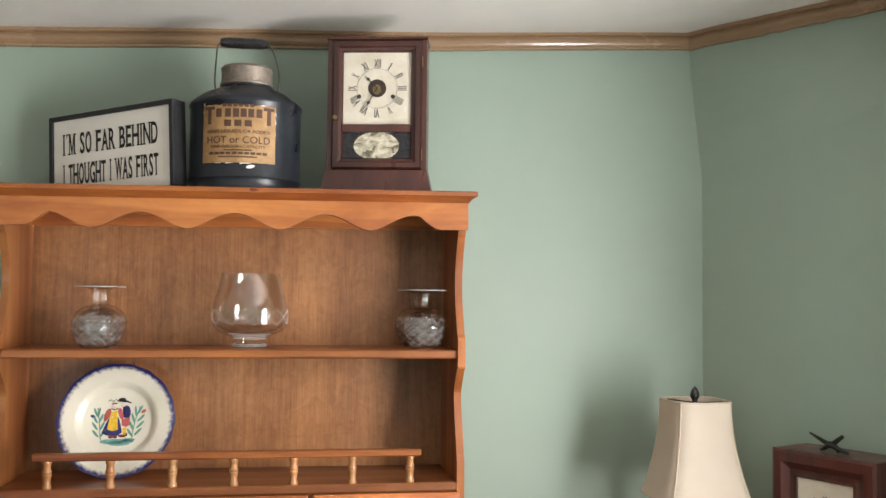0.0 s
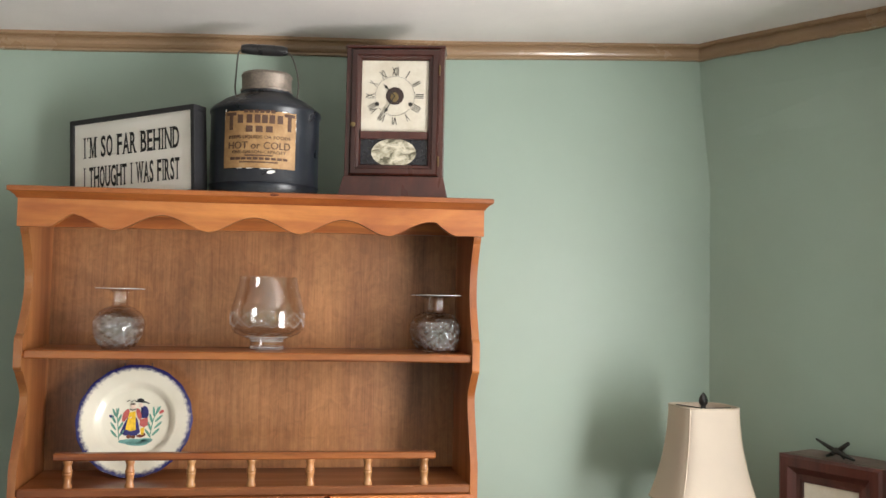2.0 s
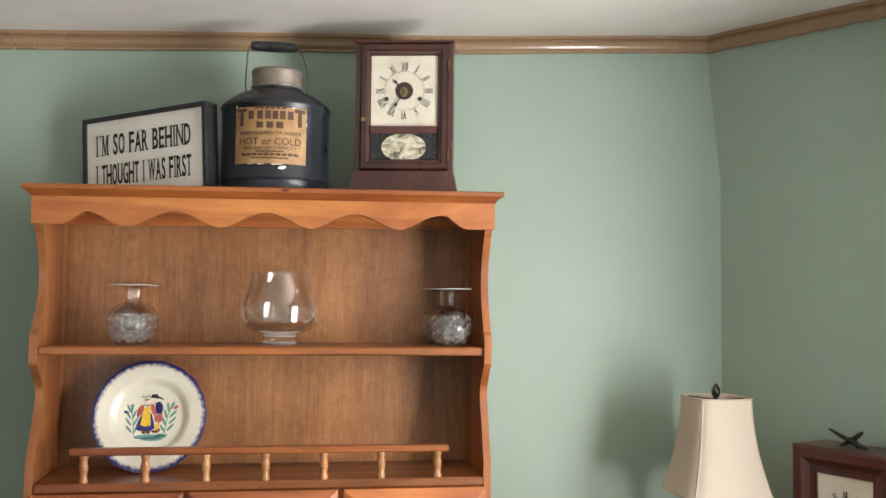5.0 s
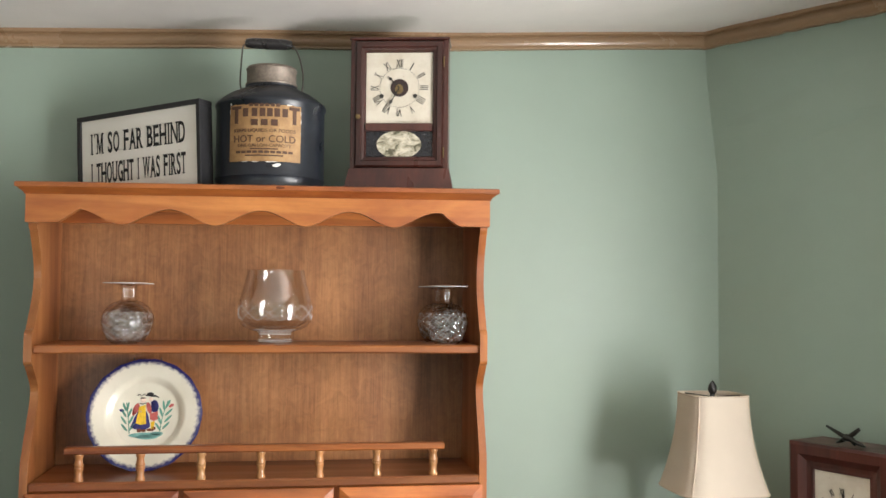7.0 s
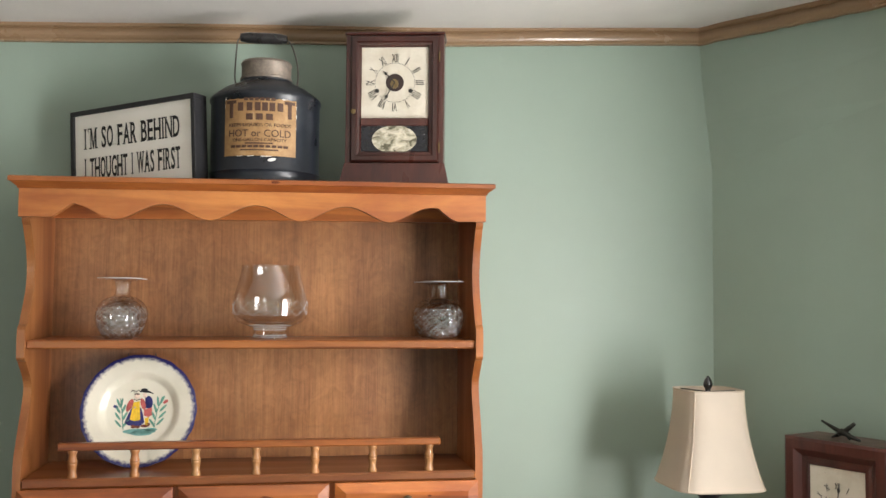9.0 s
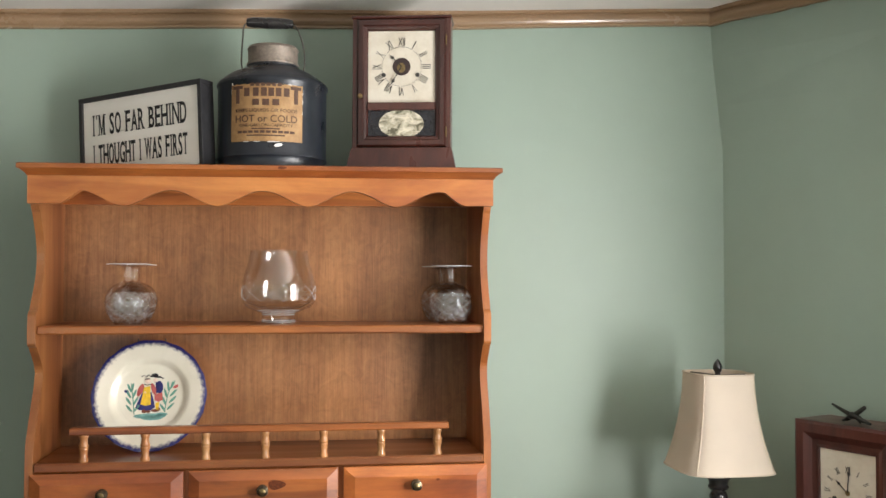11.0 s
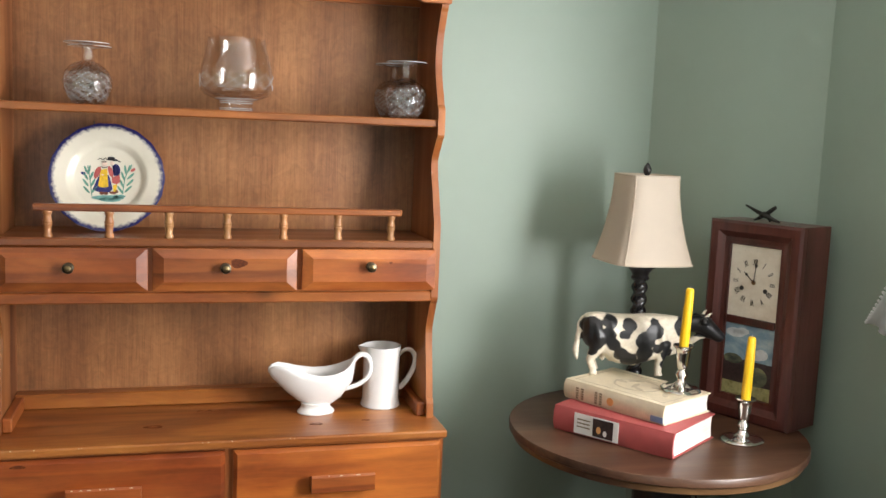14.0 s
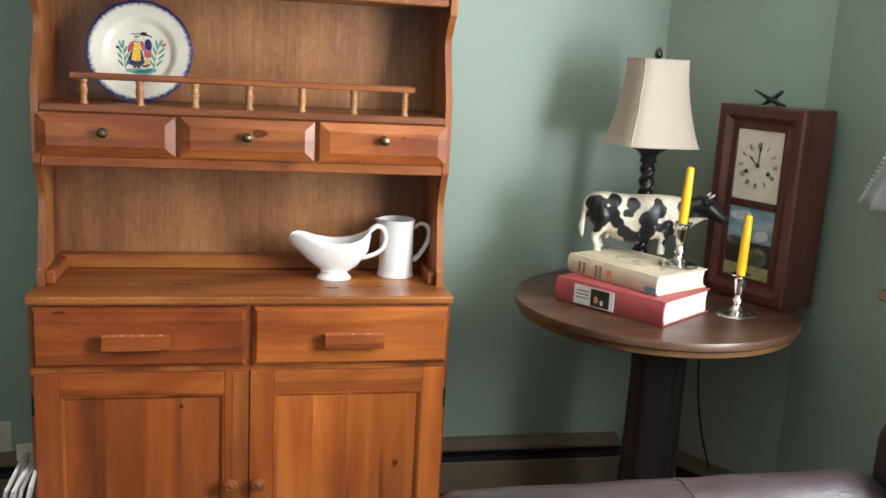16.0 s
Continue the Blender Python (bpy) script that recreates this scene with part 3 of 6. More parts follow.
def window(name, label, center, half, z0, z1, turn):
    """A casing, sill, apron, sash bars and two panes in an opening; built facing -y and turned into place."""
    w = tagged(new(name), label, "window", "", "structure")
    w.matrix_world = pose(center[0], center[1], 0, 0, 0, turn)
    c = 0.075
    part("casing", box(-half - c, -half, -0.018, 0.0, z0, z1 + c, 0.003), trim_paint, w)
    part("casing", box(half, half + c, -0.018, 0.0, z0, z1 + c, 0.003), trim_paint, w)
    part("casing", box(-half, half, -0.018, 0.0, z1, z1 + c, 0.003), trim_paint, w)
    part("window_sill", box(-half - c - 0.128, half + c + 0.03, -0.075, 0.03, z0 - 0.028, z0 - 0.001, 0.006, None, 2), trim_paint, w, "worn tan painted window sill")
    part("apron", box(-half - c + 0.01, half + c - 0.01, -0.017, 0.0, z0 - 0.11, z0 - 0.029, 0.003), trim_paint, w)
    f = 0.04
    part("window_frame", box(-half, half, 0.05, 0.09, z0, z0 + f, 0, box(-half, half, 0.05, 0.09, z1 - f, z1, 0, box(
        -half, -half + f, 0.05, 0.09, z0, z1, 0, box(half - f, half, 0.05, 0.09, z0, z1)))), white_trim, w)
    zm = (z0 + z1) / 2
    part("meeting_rail", box(-half + f, half - f, 0.048, 0.088, zm - 0.018, zm + 0.018), white_trim, w)
    for a, b in ((z0 + f, zm - 0.018), (zm + 0.018, z1 - f)):
        pane = part("pane", box(-half + f, half - f, 0.066, 0.070, a, b), window_glass, w)
        pane.visible_shadow = False
    return w


# the second east window is added, unseen behind the viewer
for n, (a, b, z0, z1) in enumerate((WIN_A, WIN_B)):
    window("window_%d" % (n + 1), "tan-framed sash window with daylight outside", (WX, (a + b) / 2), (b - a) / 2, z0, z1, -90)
# south window is added too, unseen, to go with its fill lamp
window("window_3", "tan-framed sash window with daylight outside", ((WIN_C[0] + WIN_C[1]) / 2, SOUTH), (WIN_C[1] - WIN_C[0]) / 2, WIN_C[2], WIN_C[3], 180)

# baseboard heater along the north wall
heater = thing("baseboard_heater", "tan metal baseboard heater with a dark louvre slot", "heater", pose(0, WY, 0))


def heater_run(x0, x1, m):
    """One straight length of the heater, its back on the local y = 0 plane."""
    part("back_plate", box(x0, x1, -0.012, -0.001, 0.02, 0.191), heater_paint, heater, m=m)
    part("hood", prism([(-0.012, 0.190), (-0.03, 0.189), (-0.062, 0.178), (-0.062, 0.169), (-0.058, 0.169), (-0.056, 0.174), (-0.028, 0.184), (-0.012, 0.184)], "x", x0, x1), heater_paint, heater, m=m)
    part("damper", prism([(-0.052, 0.168), (-0.056, 0.165), (-0.036, 0.140), (-0.032, 0.143)], "x", x0, x1), heater_dark, heater, "dark metal damper flap", m=m)
    part("fin_core", box(x0, x1, -0.045, -0.015, 0.06, 0.14), heater_dark, heater, m=m)
    part("front_panel", box(x0, x1, -0.066, -0.061, 0.03, 0.132, 0.002), heater_paint, heater, m=m)


heater_run(-2.2, 1.18, pose(0, 0, 0))
diag = math.hypot(CB[0] - CA[0], CB[1] - CA[1])
heater_run(0.05, diag - 0.02, pose(CA[0], CA[1] - WY, 0, 0, 0, math.degrees(math.atan2(CB[1] - CA[1], CB[0] - CA[0]))))

outlet = thing("wall_outlet", "ivory plastic double wall outlet", "outlet", pose(-0.700, WY, 0.219))
part("cover_plate", box(-0.04, 0.04, -0.006, 0, -0.062, 0.062, 0.003, None, 2), plastic, outlet)
for z in (-0.024, 0.024):
    sock = part("socket", box(-0.017, 0.017, -0.009, -0.005, z - 0.014, z + 0.014, 0.002), plastic, outlet)
    for x in (-0.007, 0.007):
        part("slot", box(x - 0.0015, x + 0.0015, -0.0098, -0.008, z - 0.004, z + 0.006), ink, sock)


# ---- hutch ----
hutch = thing("hutch", "orange-brown varnished pine hutch with scalloped open shelves", "hutch", pose(0, 0, 0))
HW, YF, YB = 0.51, 0.012, 0.262
curve = [(0.762, 0.0), (0.800, 0.0), (0.812, 0.018), (0.90, 0.045), (0.965, 0.070), (1.000, 0.068), (1.055, 0.012), (1.072, 0.0), (1.245, 0.0), (1.275, 0.008),
         (1.345, 0.062), (1.395, 0.090), (1.425, 0.080), (1.462, 0.010), (1.472, 0.0), (1.532, 0.0), (1.545, 0.012), (1.605, 0.072), (1.66, 0.090), (1.72, 0.070), (1.768, 0.022), (1.782, 0.012), (1.85, 0.010)]


def scale_curve(f):
    return [(z, d * f) for z, d in curve]


def side_panel(x0, x1, deep):
    edge = [(YF + d, z) for z, d in scale_curve(deep)]
    sm = []
    for i in range(len(edge) - 1):
        (a, za), (b, zb) = edge[i], edge[i + 1]
        for k in range(4):
            t = k / 4
            sm.append((a + (b - a) * t, za + (zb - za) * t))
    sm.append(edge[-1])
    for _ in range(6):
        sm = [sm[0]] + [((p[0] + 2 * q[0] + r[0]) / 4, q[1]) for p, q, r in zip(sm, sm[1:], sm[2:])] + [sm[-1]]
    bm = prism(sm + [(YB, 1.85), (YB, 0.762)], "x", x0, x1)
    return bm


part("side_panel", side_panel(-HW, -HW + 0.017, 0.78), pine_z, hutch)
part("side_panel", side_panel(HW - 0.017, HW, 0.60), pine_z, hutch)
part("back_panel", box(-HW + 0.017, HW - 0.017, YB - 0.012, YB - 0.004, 0.762, 1.85), plywood, hutch, "brown wood-grained plywood back")
part("top_board", box(-HW, HW, YF + 0.012, YB, 1.838, 1.852), pine_x, hutch)


def valance():
    top = 1.851
    pts = [(-HW - 0.002, top), (-HW - 0.002, 1.784)]
    n = 120
    for i in range(n + 1):
        x = -0.445 + 0.89 * i / n
        ph = (x + 0.012) / 0.2
        w = (0.5 + 0.5 * math.cos(2 * math.pi * ph)) ** 0.85
        fade = min(1, (0.445 - abs(x)) / 0.045)
        pts.append((x, 1.784 + 0.031 * w * fade - 0.004 * (1 - w) * fade))
    pts += [(HW + 0.002, 1.784), (HW + 0.002, top)]
    return prism(pts, "y", YF - 0.010, YF + 0.010)


part("valance", valance(), pine_pale, hutch, "scalloped pine valance")
crown = bmesh.new()
levels = [(0.004, -0.000, 1.845), (0.006, -0.004, 1.850), (0.016, -0.012, 1.858), (0.021, -0.016, 1.860), (0.021, -0.016, 1.869), (0.018, -0.013, 1.871)]
rings = [[crown.verts.new(p) for p in ((-HW - dx, YB, z), (-HW - dx, YF + dy - 0.012, z), (HW + dx, YF + dy - 0.012, z), (HW + dx, YB, z))] for dx, dy, z in levels]
inner = [[crown.verts.new(p) for p in ((-HW + 0.012, YB, z), (-HW + 0.012, YF + 0.012, z), (HW - 0.012, YF + 0.012, z), (HW - 0.012, YB, z))] for z in (1.871, 1.845)]
for a, b in zip(rings + inner, (rings + inner)[1:] + rings[:1]):
    for i in range(3):
        crown.faces.new((a[i], a[i + 1], b[i + 1], b[i]))
for i in (0, 3):
    crown.faces.new([r[i] for r in rings + inner])
part("crown_moulding", crown, pine_x, hutch)
part("cleat", box(-HW + 0.017, HW - 0.017, YB - 0.03, YB - 0.012, 1.800, 1.838), pine_x, hutch)
part("shelf", box(-HW + 0.017, HW - 0.017, YF + 0.008, YB - 0.012, 1.490, 1.509, 0.003), pine_x, hutch, "pine shelf")
part("drawer_shelf", box(-HW + 0.017, HW - 0.017, YF - 0.002, YB - 0.012, 1.193, 1.213, 0.004), pine_x, hutch)
part("drawer_floor", box(-HW + 0.017, HW - 0.017, YF + 0.002, YB - 0.012, 1.062, 1.088, 0.003), pine_x, hutch)
part("drawer_case", box(-HW + 0.017, HW - 0.017, YF + 0.012, YF + 0.03, 1.088, 1.193), pine_z, hutch)

rail = part("gallery_rail", box(-0.422, 0.412, 0.012, 0.036, 1.272, 1.288, 0.003), pine_x, hutch, "low gallery rail on turned spindles")
spindle = lathe([(0.0100, 0), (0.0108, 0.003), (0.0100, 0.007), (0.0078, 0.011), (0.0088, 0.022), (0.0096, 0.026), (0.0105, 0.028), (0.0105, 0.030), (0.0092, 0.032),
                 (0.0105, 0.034), (0.0105, 0.036), (0.0090, 0.039), (0.0078, 0.049), (0.0096, 0.053), (0.0104, 0.056), (0.0100, 0.0592)], 18)
first = part("spindle", spindle, turned, rail, "turned honey-coloured spindle", "smooth", pose(-0.3915, 0.024, 1.213))
for i in range(1, 7):
    o = first.copy()
    scene.collection.objects.link(o)
    o.matrix_local = pose(-0.3915 + 0.1297 * i, 0.024, 1.213)


def knob(parent, x, y, z, r, mat, label):
    """A turned knob that sticks out towards -y."""
    bm = lathe([(r * 0.42, 0), (r * 0.36, r * 0.6), (r * 0.8, r * 0.9), (r, r * 1.25), (r * 0.93, r * 1.6), (r * 0.62, r * 1.72), (r * 0.55, r * 1.66), (r * 0.3, r * 1.82), (0.0, r * 1.9)], 20)
    return part("knob", bm, mat, parent, label, "smooth", pose(x, y, z, 90))


for x0, x1, kx, kz in ((-0.500, -0.178, -0.346, 1.148), (-0.168, 0.160, -0.006, 1.148), (0.172, 0.500, 0.335, 1.151)):
    d = part("drawer", frustum(x0 + 0.001, x1 - 0.001, 1.093, 1.190, YF - 0.0022, 0.024, 0.021, YF - 0.012, box(x0, x1, YF - 0.002, YF + 0.012, 1.092, 1.191, 0.002)), pine_x, hutch, "small drawer with a bevelled front")
    kb = knob(d, kx, YF - 0.012, kz, 0.0125, old_bronze, "small dark bronze knob with a brass button")
    part("rosette", lathe([(0.0, 0.0), (0.0105, 0.0), (0.0118, 0.0012), (0.0095, 0.0024), (0.0, 0.0028)], 20), old_bronze, kb, "", "smooth")
    part("button", lathe([(0.0, 0.0205), (0.0072, 0.0208), (0.0068, 0.0232), (0.004, 0.0246), (0.0, 0.025)], 18), brass, kb, "aged brass button", "smooth")

part("gallery_strip", box(-HW + 0.017, HW - 0.017, 0.206, YB - 0.012, 0.764, 0.802, 0.003), pine_x, hutch)
for s in (-1, 1):
    part("side_strip", box(min(s * 0.493, s * 0.471), max(s * 0.493, s * 0.471), 0.03, 0.206, 0.764, 0.798, 0.003), pine_y, hutch)
part("countertop", box(-0.521, 0.521, -0.086, 0.266, 0.742, 0.763, 0.005, None, 2), pine_x, hutch, "worn pine counter with dark knots")
part("base_side", box(-HW, -HW + 0.02, -0.062, 0.262, 0.0, 0.742), pine_z, hutch)
part("base_side", box(HW - 0.02, HW, -0.062, 0.262, 0.0, 0.742), pine_z, hutch)
part("base_back", box(-HW + 0.02, HW - 0.02, 0.250, 0.262, 0.04, 0.742), plywood, hutch)
face = None
for b in ((-HW, -0.475, 0.0, 0.742), (0.475, HW, 0.0, 0.742), (-0.022, 0.030, 0.05, 0.742), (-0.475, -0.022, 0.728, 0.742), (0.03, 0.475, 0.728, 0.742), (-0.475, -0.022, 0.56, 0.584), (0.03, 0.475, 0.56, 0.584), (-0.475, -0.022, 0.04, 0.075), (0.03, 0.475, 0.04, 0.075)):
    face = box(b[0], b[1], -0.064, -0.045, b[2], b[3], 0, face)
part("face_frame", face, pine_z, hutch)
for x0, x1, px in ((-0.502, -0.005, -0.340), (0.013, 0.502, 0.188)):
    d = part("wide_drawer", frustum(x0 + 0.001, x1 - 0.001, 0.583, 0.733, -0.0722, 0.008, 0.008, -0.080, box(x0, x1, -0.072, -0.060, 0.582, 0.734)), pine_x, hutch, "wide flat pine drawer front")
    w = 0.155 if px < 0 else 0.148
    h = prism([(-0.0795, 0.640), (-0.104, 0.630), (-0.111, 0.634), (-0.110, 0.669), (-0.105, 0.674), (-0.0795, 0.662)], "x", px, px + w)
    pull = part("pull", h, pine_x, d, "worn rectangular wooden drawer pull")
    rng = random.Random(5 if px < 0 else 6)
    for k in range(9 if px < 0 else 4):
        cx, cl = px + rng.uniform(0.006, w - 0.016), rng.uniform(0.002, 0.009)
        part("chip", tube([(cx, -0.1085, 0.6718), (cx + cl / 2, -0.1082, 0.6722), (cx + cl, -0.1085, 0.6718)], [0.0005, rng.uniform(0.0009, 0.0016), 0.0005], 5), raw_pine, pull, "pale chip in the varnish")


def frame_ring(x0, x1, z0, z1, w, y0, y1):
    """A flat frame of four bars in one mesh, with softened edges."""
    own = bmesh.new()
    loops = []
    for i, y in ((0.004, y0), (w - 0.012, y0), (w - 0.009, y0 + 0.003), (w - 0.003, y0 + 0.005), (w, y0 + 0.010), (w, y1), (0, y1), (0, y0 + 0.004)):
        loops.append([own.verts.new(p) for p in ((x0 + i, y, z0 + i), (x1 - i, y, z0 + i), (x1 - i, y, z1 - i), (x0 + i, y, z1 - i))])
    for a, b in zip(loops, loops[1:] + loops[:1]):
        for i in range(4):
            own.faces.new((a[i], a[(i + 1) % 4], b[(i + 1) % 4], b[i]))
    return own


for x0, x1, kx, hx in ((-0.502, 0.002, -0.040, -0.5035), (0.006, 0.502, 0.030, 0.5035)):
    z0, z1, w = 0.055, 0.566, 0.058
    dl = part("door", frame_ring(x0 + w, x1 - w, z0 + w, z1 - w, 0.0125, -0.0774, -0.0605), pine_z, hutch, "framed pine cabinet door")
    for a, b in ((x0, x0 + w), (x1 - w, x1)):
        part("stile", box(a, b, -0.078, -0.060, z0, z1, 0.002, None, 2), pine_z, dl)
    for a, b in ((z0, z0 + w), (z1 - w, z1)):
        part("rail", box(x0 + w + 0.0003, x1 - w - 0.0003, -0.0777, -0.060, a, b, 0.0018, None, 2), pine_x, dl)
    bw = (x1 - x0 - 0.140) / 4
    for i in range(4):
        part("panel_board", box(x0 + 0.070 + bw * i, x0 + 0.070 + bw * (i + 1), -0.070 - 0.0002 * (i % 2), -0.062, 0.127, 0.496), pine_z, dl)
    knob(dl, kx, -0.078, 0.268, 0.018, pine_z, "round wooden knob")
    part("hinge", box(hx - 0.003, hx + 0.003, -0.078, -0.066, 0.46, 0.51), black_iron, dl, "dark metal hinge")


def knot_mark(owner, axis, a, b, w, ra, rb, turn=0.0):
    """A dark knot set flush in a board face, its face square to one axis."""
    c, s = math.cos(turn), math.sin(turn)
    pts = []
    for i in range(18):
        t = 2 * math.pi * i / 18
        k = 1 + 0.12 * math.sin(3 * t + a * 50)
        u, v = ra * k * math.cos(t), rb * k * math.sin(t)
        pts.append((a + c * u - s * v, b + s * u + c * v))
    kn = part("knot", prism(pts, axis, w - 0.0004, w + 0.0004), knot_mat, owner, "dark pine knot")
    if axis == "z" and rb > 0.0045:
        heart = [(a + (u - a) * 0.55, b + (v - b) * 0.5) for u, v in pts]
        part("heart", prism(heart, axis, w - 0.0006, w + 0.0006), pine_y, kn)


part("meeting_stile", box(-0.0365, 0.0030, -0.0795, -0.0782, 0.058, 0.563, 0.0004), pine_z, hutch)
by_name = {}
for o in hutch.children:
    by_name.setdefault(o.name.split(".")[0], []).append(o)
top = by_name["countertop"][0]
# boards of different tone: the western drawer and door are browner, partly to put in light fading west
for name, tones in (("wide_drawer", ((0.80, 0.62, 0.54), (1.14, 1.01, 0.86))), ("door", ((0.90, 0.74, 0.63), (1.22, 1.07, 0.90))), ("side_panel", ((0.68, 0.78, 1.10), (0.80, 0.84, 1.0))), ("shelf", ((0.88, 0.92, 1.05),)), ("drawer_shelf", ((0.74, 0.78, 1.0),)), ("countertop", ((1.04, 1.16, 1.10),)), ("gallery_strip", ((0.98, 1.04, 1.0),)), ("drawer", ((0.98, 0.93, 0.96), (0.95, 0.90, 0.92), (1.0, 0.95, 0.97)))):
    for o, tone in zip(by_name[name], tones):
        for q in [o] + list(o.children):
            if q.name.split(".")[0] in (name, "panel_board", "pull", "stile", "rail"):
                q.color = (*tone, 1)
for a, b2, ra, rb in ((-0.165, 0.035, 0.022, 0.010), (-0.045, 0.150, 0.018, 0.005), (0.215, 0.005, 0.016, 0.007), (0.34, 0.02, 0.010, 0.005)):
    knot_mark(top, "z", a, b2, 0.7632, ra, rb)
knot_mark(by_name["drawer"][1], "y", 0.024, 1.158, YF - 0.0122, 0.019, 0.0105)
knot_mark(by_name["drawer"][2], "y", 0.385, 1.160, YF - 0.0122, 0.004, 0.003)
knot_mark(by_name["wide_drawer"][0], "y", -0.438, 0.722, -0.0802, 0.016, 0.004)
knot_mark(by_name["door"][0], "y", -0.160, 0.474, -0.0703, 0.005, 0.006)
knot_mark(by_name["door"][1], "y", 0.383, 0.299, -0.0703, 0.008, 0.011)
knot_mark(by_name["crown_moulding"][0], "y", 0.030, 1.865, YF - 0.0281, 0.010, 0.003)

# the old hutch has racked a little: its upper part dips to the west, and the base spreads
for o in hutch.children_recursive:
    if o.type == "MESH" and o.name.split(".")[0] != "spindle":
        base = max(v.co.z for v in o.data.vertices) < 0.7425 and o.name.split(".")[0] != "knob"
        for v in o.data.vertices:
            if v.co.z > 1.511:
                v.co.z += 0.0095 * (v.co.x - 0.51) / 1.02 * min(1.0, (v.co.z - 1.511) / 0.26)
            elif base:
                v.co.x *= 1.013


# little chips along the front edge of the counter
rng = random.Random(11)
for k in range(12):
    cx, cl = rng.uniform(-0.50, 0.48), rng.uniform(0.001, 0.004)
    part("chip", tube([(cx, -0.0852, 0.7605), (cx + cl / 2, -0.0856, 0.7600), (cx + cl, -0.0852, 0.7604)], [0.0004, rng.uniform(0.0008, 0.0013), 0.0004], 5), raw_pine, top, "pale chip in the varnish")


# ---- things on top of the hutch ----
TOP = 1.852


WIDE = {"I": 0.36, "'": 0.22, "M": 1.05, "S": 0.68, "O": 0.90, "F": 0.70, "A": 0.92, "R": 0.84, "B": 0.80, "E": 0.74, "H": 0.96, "N": 0.96, "D": 0.90, "T": 0.80, "U": 0.92, "G": 0.92, "W": 1.24, " ": 0.42}
FEET = {"I": (0.5,), "M": (0.07, 0.93), "F": (0.14,), "A": (0.05, 0.95), "R": (0.12, 0.92), "B": (0.10,), "E": (0.12,), "H": (0.10, 0.90), "N": (0.08,), "D": (0.10,), "T": (0.5,)}
HEADS = {"I": (0.5,), "M": (0.05, 0.95), "F": (0.10,), "R": (0.08,), "B": (0.08,), "E": (0.10,), "H": (0.10, 0.90), "N": (0.06, 0.92), "D": (0.08,), "U": (0.10, 0.90), "W": (0.05, 0.95)}


def serif_line(body, x0, x1, height):
    """One line of narrow capitals with short bars at the ends of their stems."""
    gap = 0.16
    unit = (x1 - x0) / sum(WIDE[c] + gap for c in body)
    bm, x = None, x0
    for c in body:
        w = WIDE[c] * unit
        if c == "I":
            bm = box(x + w * 0.30, x + w * 0.70, -0.0006, 0.0006, -height / 2, height / 2, 0, bm)
        elif c == "M":
            lo, hi, mid = -height / 2, height / 2, x + w * 0.48
            for outline in ([(x + w * 0.10, lo), (x + w * 0.17, lo), (x + w * 0.17, hi), (x + w * 0.10, hi)], [(x + w * 0.76, lo), (x + w * 0.95, lo), (x + w * 0.95, hi), (x + w * 0.76, hi)],
                            [(x + w * 0.08, hi), (x + w * 0.27, hi), (mid + w * 0.06, lo + height * 0.12), (mid - w * 0.02, lo)], [(x + w * 0.76, hi), (x + w * 0.84, hi), (mid + w * 0.05, lo), (mid - w * 0.02, lo)]):
                bm = prism(outline, "y", -0.0006, 0.0006, bm)
        elif c == "'":
            bm = prism([(x + w * 0.2, height * 0.5), (x + w * 0.9, height * 0.5), (x + w * 0.55, height * 0.28)], "y", -0.0006, 0.0006, bm)
        elif c != " ":
            bm = join(bm, text_mesh(c, w, height * (1.03 if c in "SOG" else 1.0), 0.0006, 0.004 if c in "NW" else 0.012), pose(x + w / 2, 0, 0))
        for table, z in ((FEET, -height / 2), (HEADS, height / 2 - height * 0.055)):
            for f in table.get(c, ()):
                half = min(w * 0.5, unit * 0.17)
                bm = box(x + w * f - half, x + w * f + half, -0.0008, 0.0004, z, z + height * 0.055, 0, bm)
        x += w + gap * unit
    return bm


def box_sign():
    ang = math.degrees(math.atan2(-0.2, 0.31))
    w, h, d = 0.371, 0.207, 0.046
    s = thing("box_sign", "black-framed white box sign with black lettering", "sign", pose(-0.459, 0.25, TOP - 0.009, 0, -3.2, ang))
    b = 0.011
    part("frame", box(0, w, 0, d, 0, b, 0.001, box(0, w, 0, d, h - b, h, 0.001, box(0, b, 0, d, b, h - b, 0.001, box(w - b, w, 0, d, b, h - b, 0.001)))), sign_black, s, "rubbed black wooden frame")
    part("board", box(b, w - b, 0.006, 0.016, b, h - b), sign_board, s, "rubbed white painted board")
    for body, x0, x1, z in (("I'M SO FAR BEHIND", 0.039, 0.327, 0.137), ("I THOUGHT I WAS FIRST", 0.039, 0.327, 0.064)):
        part("lettering", serif_line(body, x0, x1, 0.050), ink, s, "black capital letters", False, pose(0, 0.0056, z))


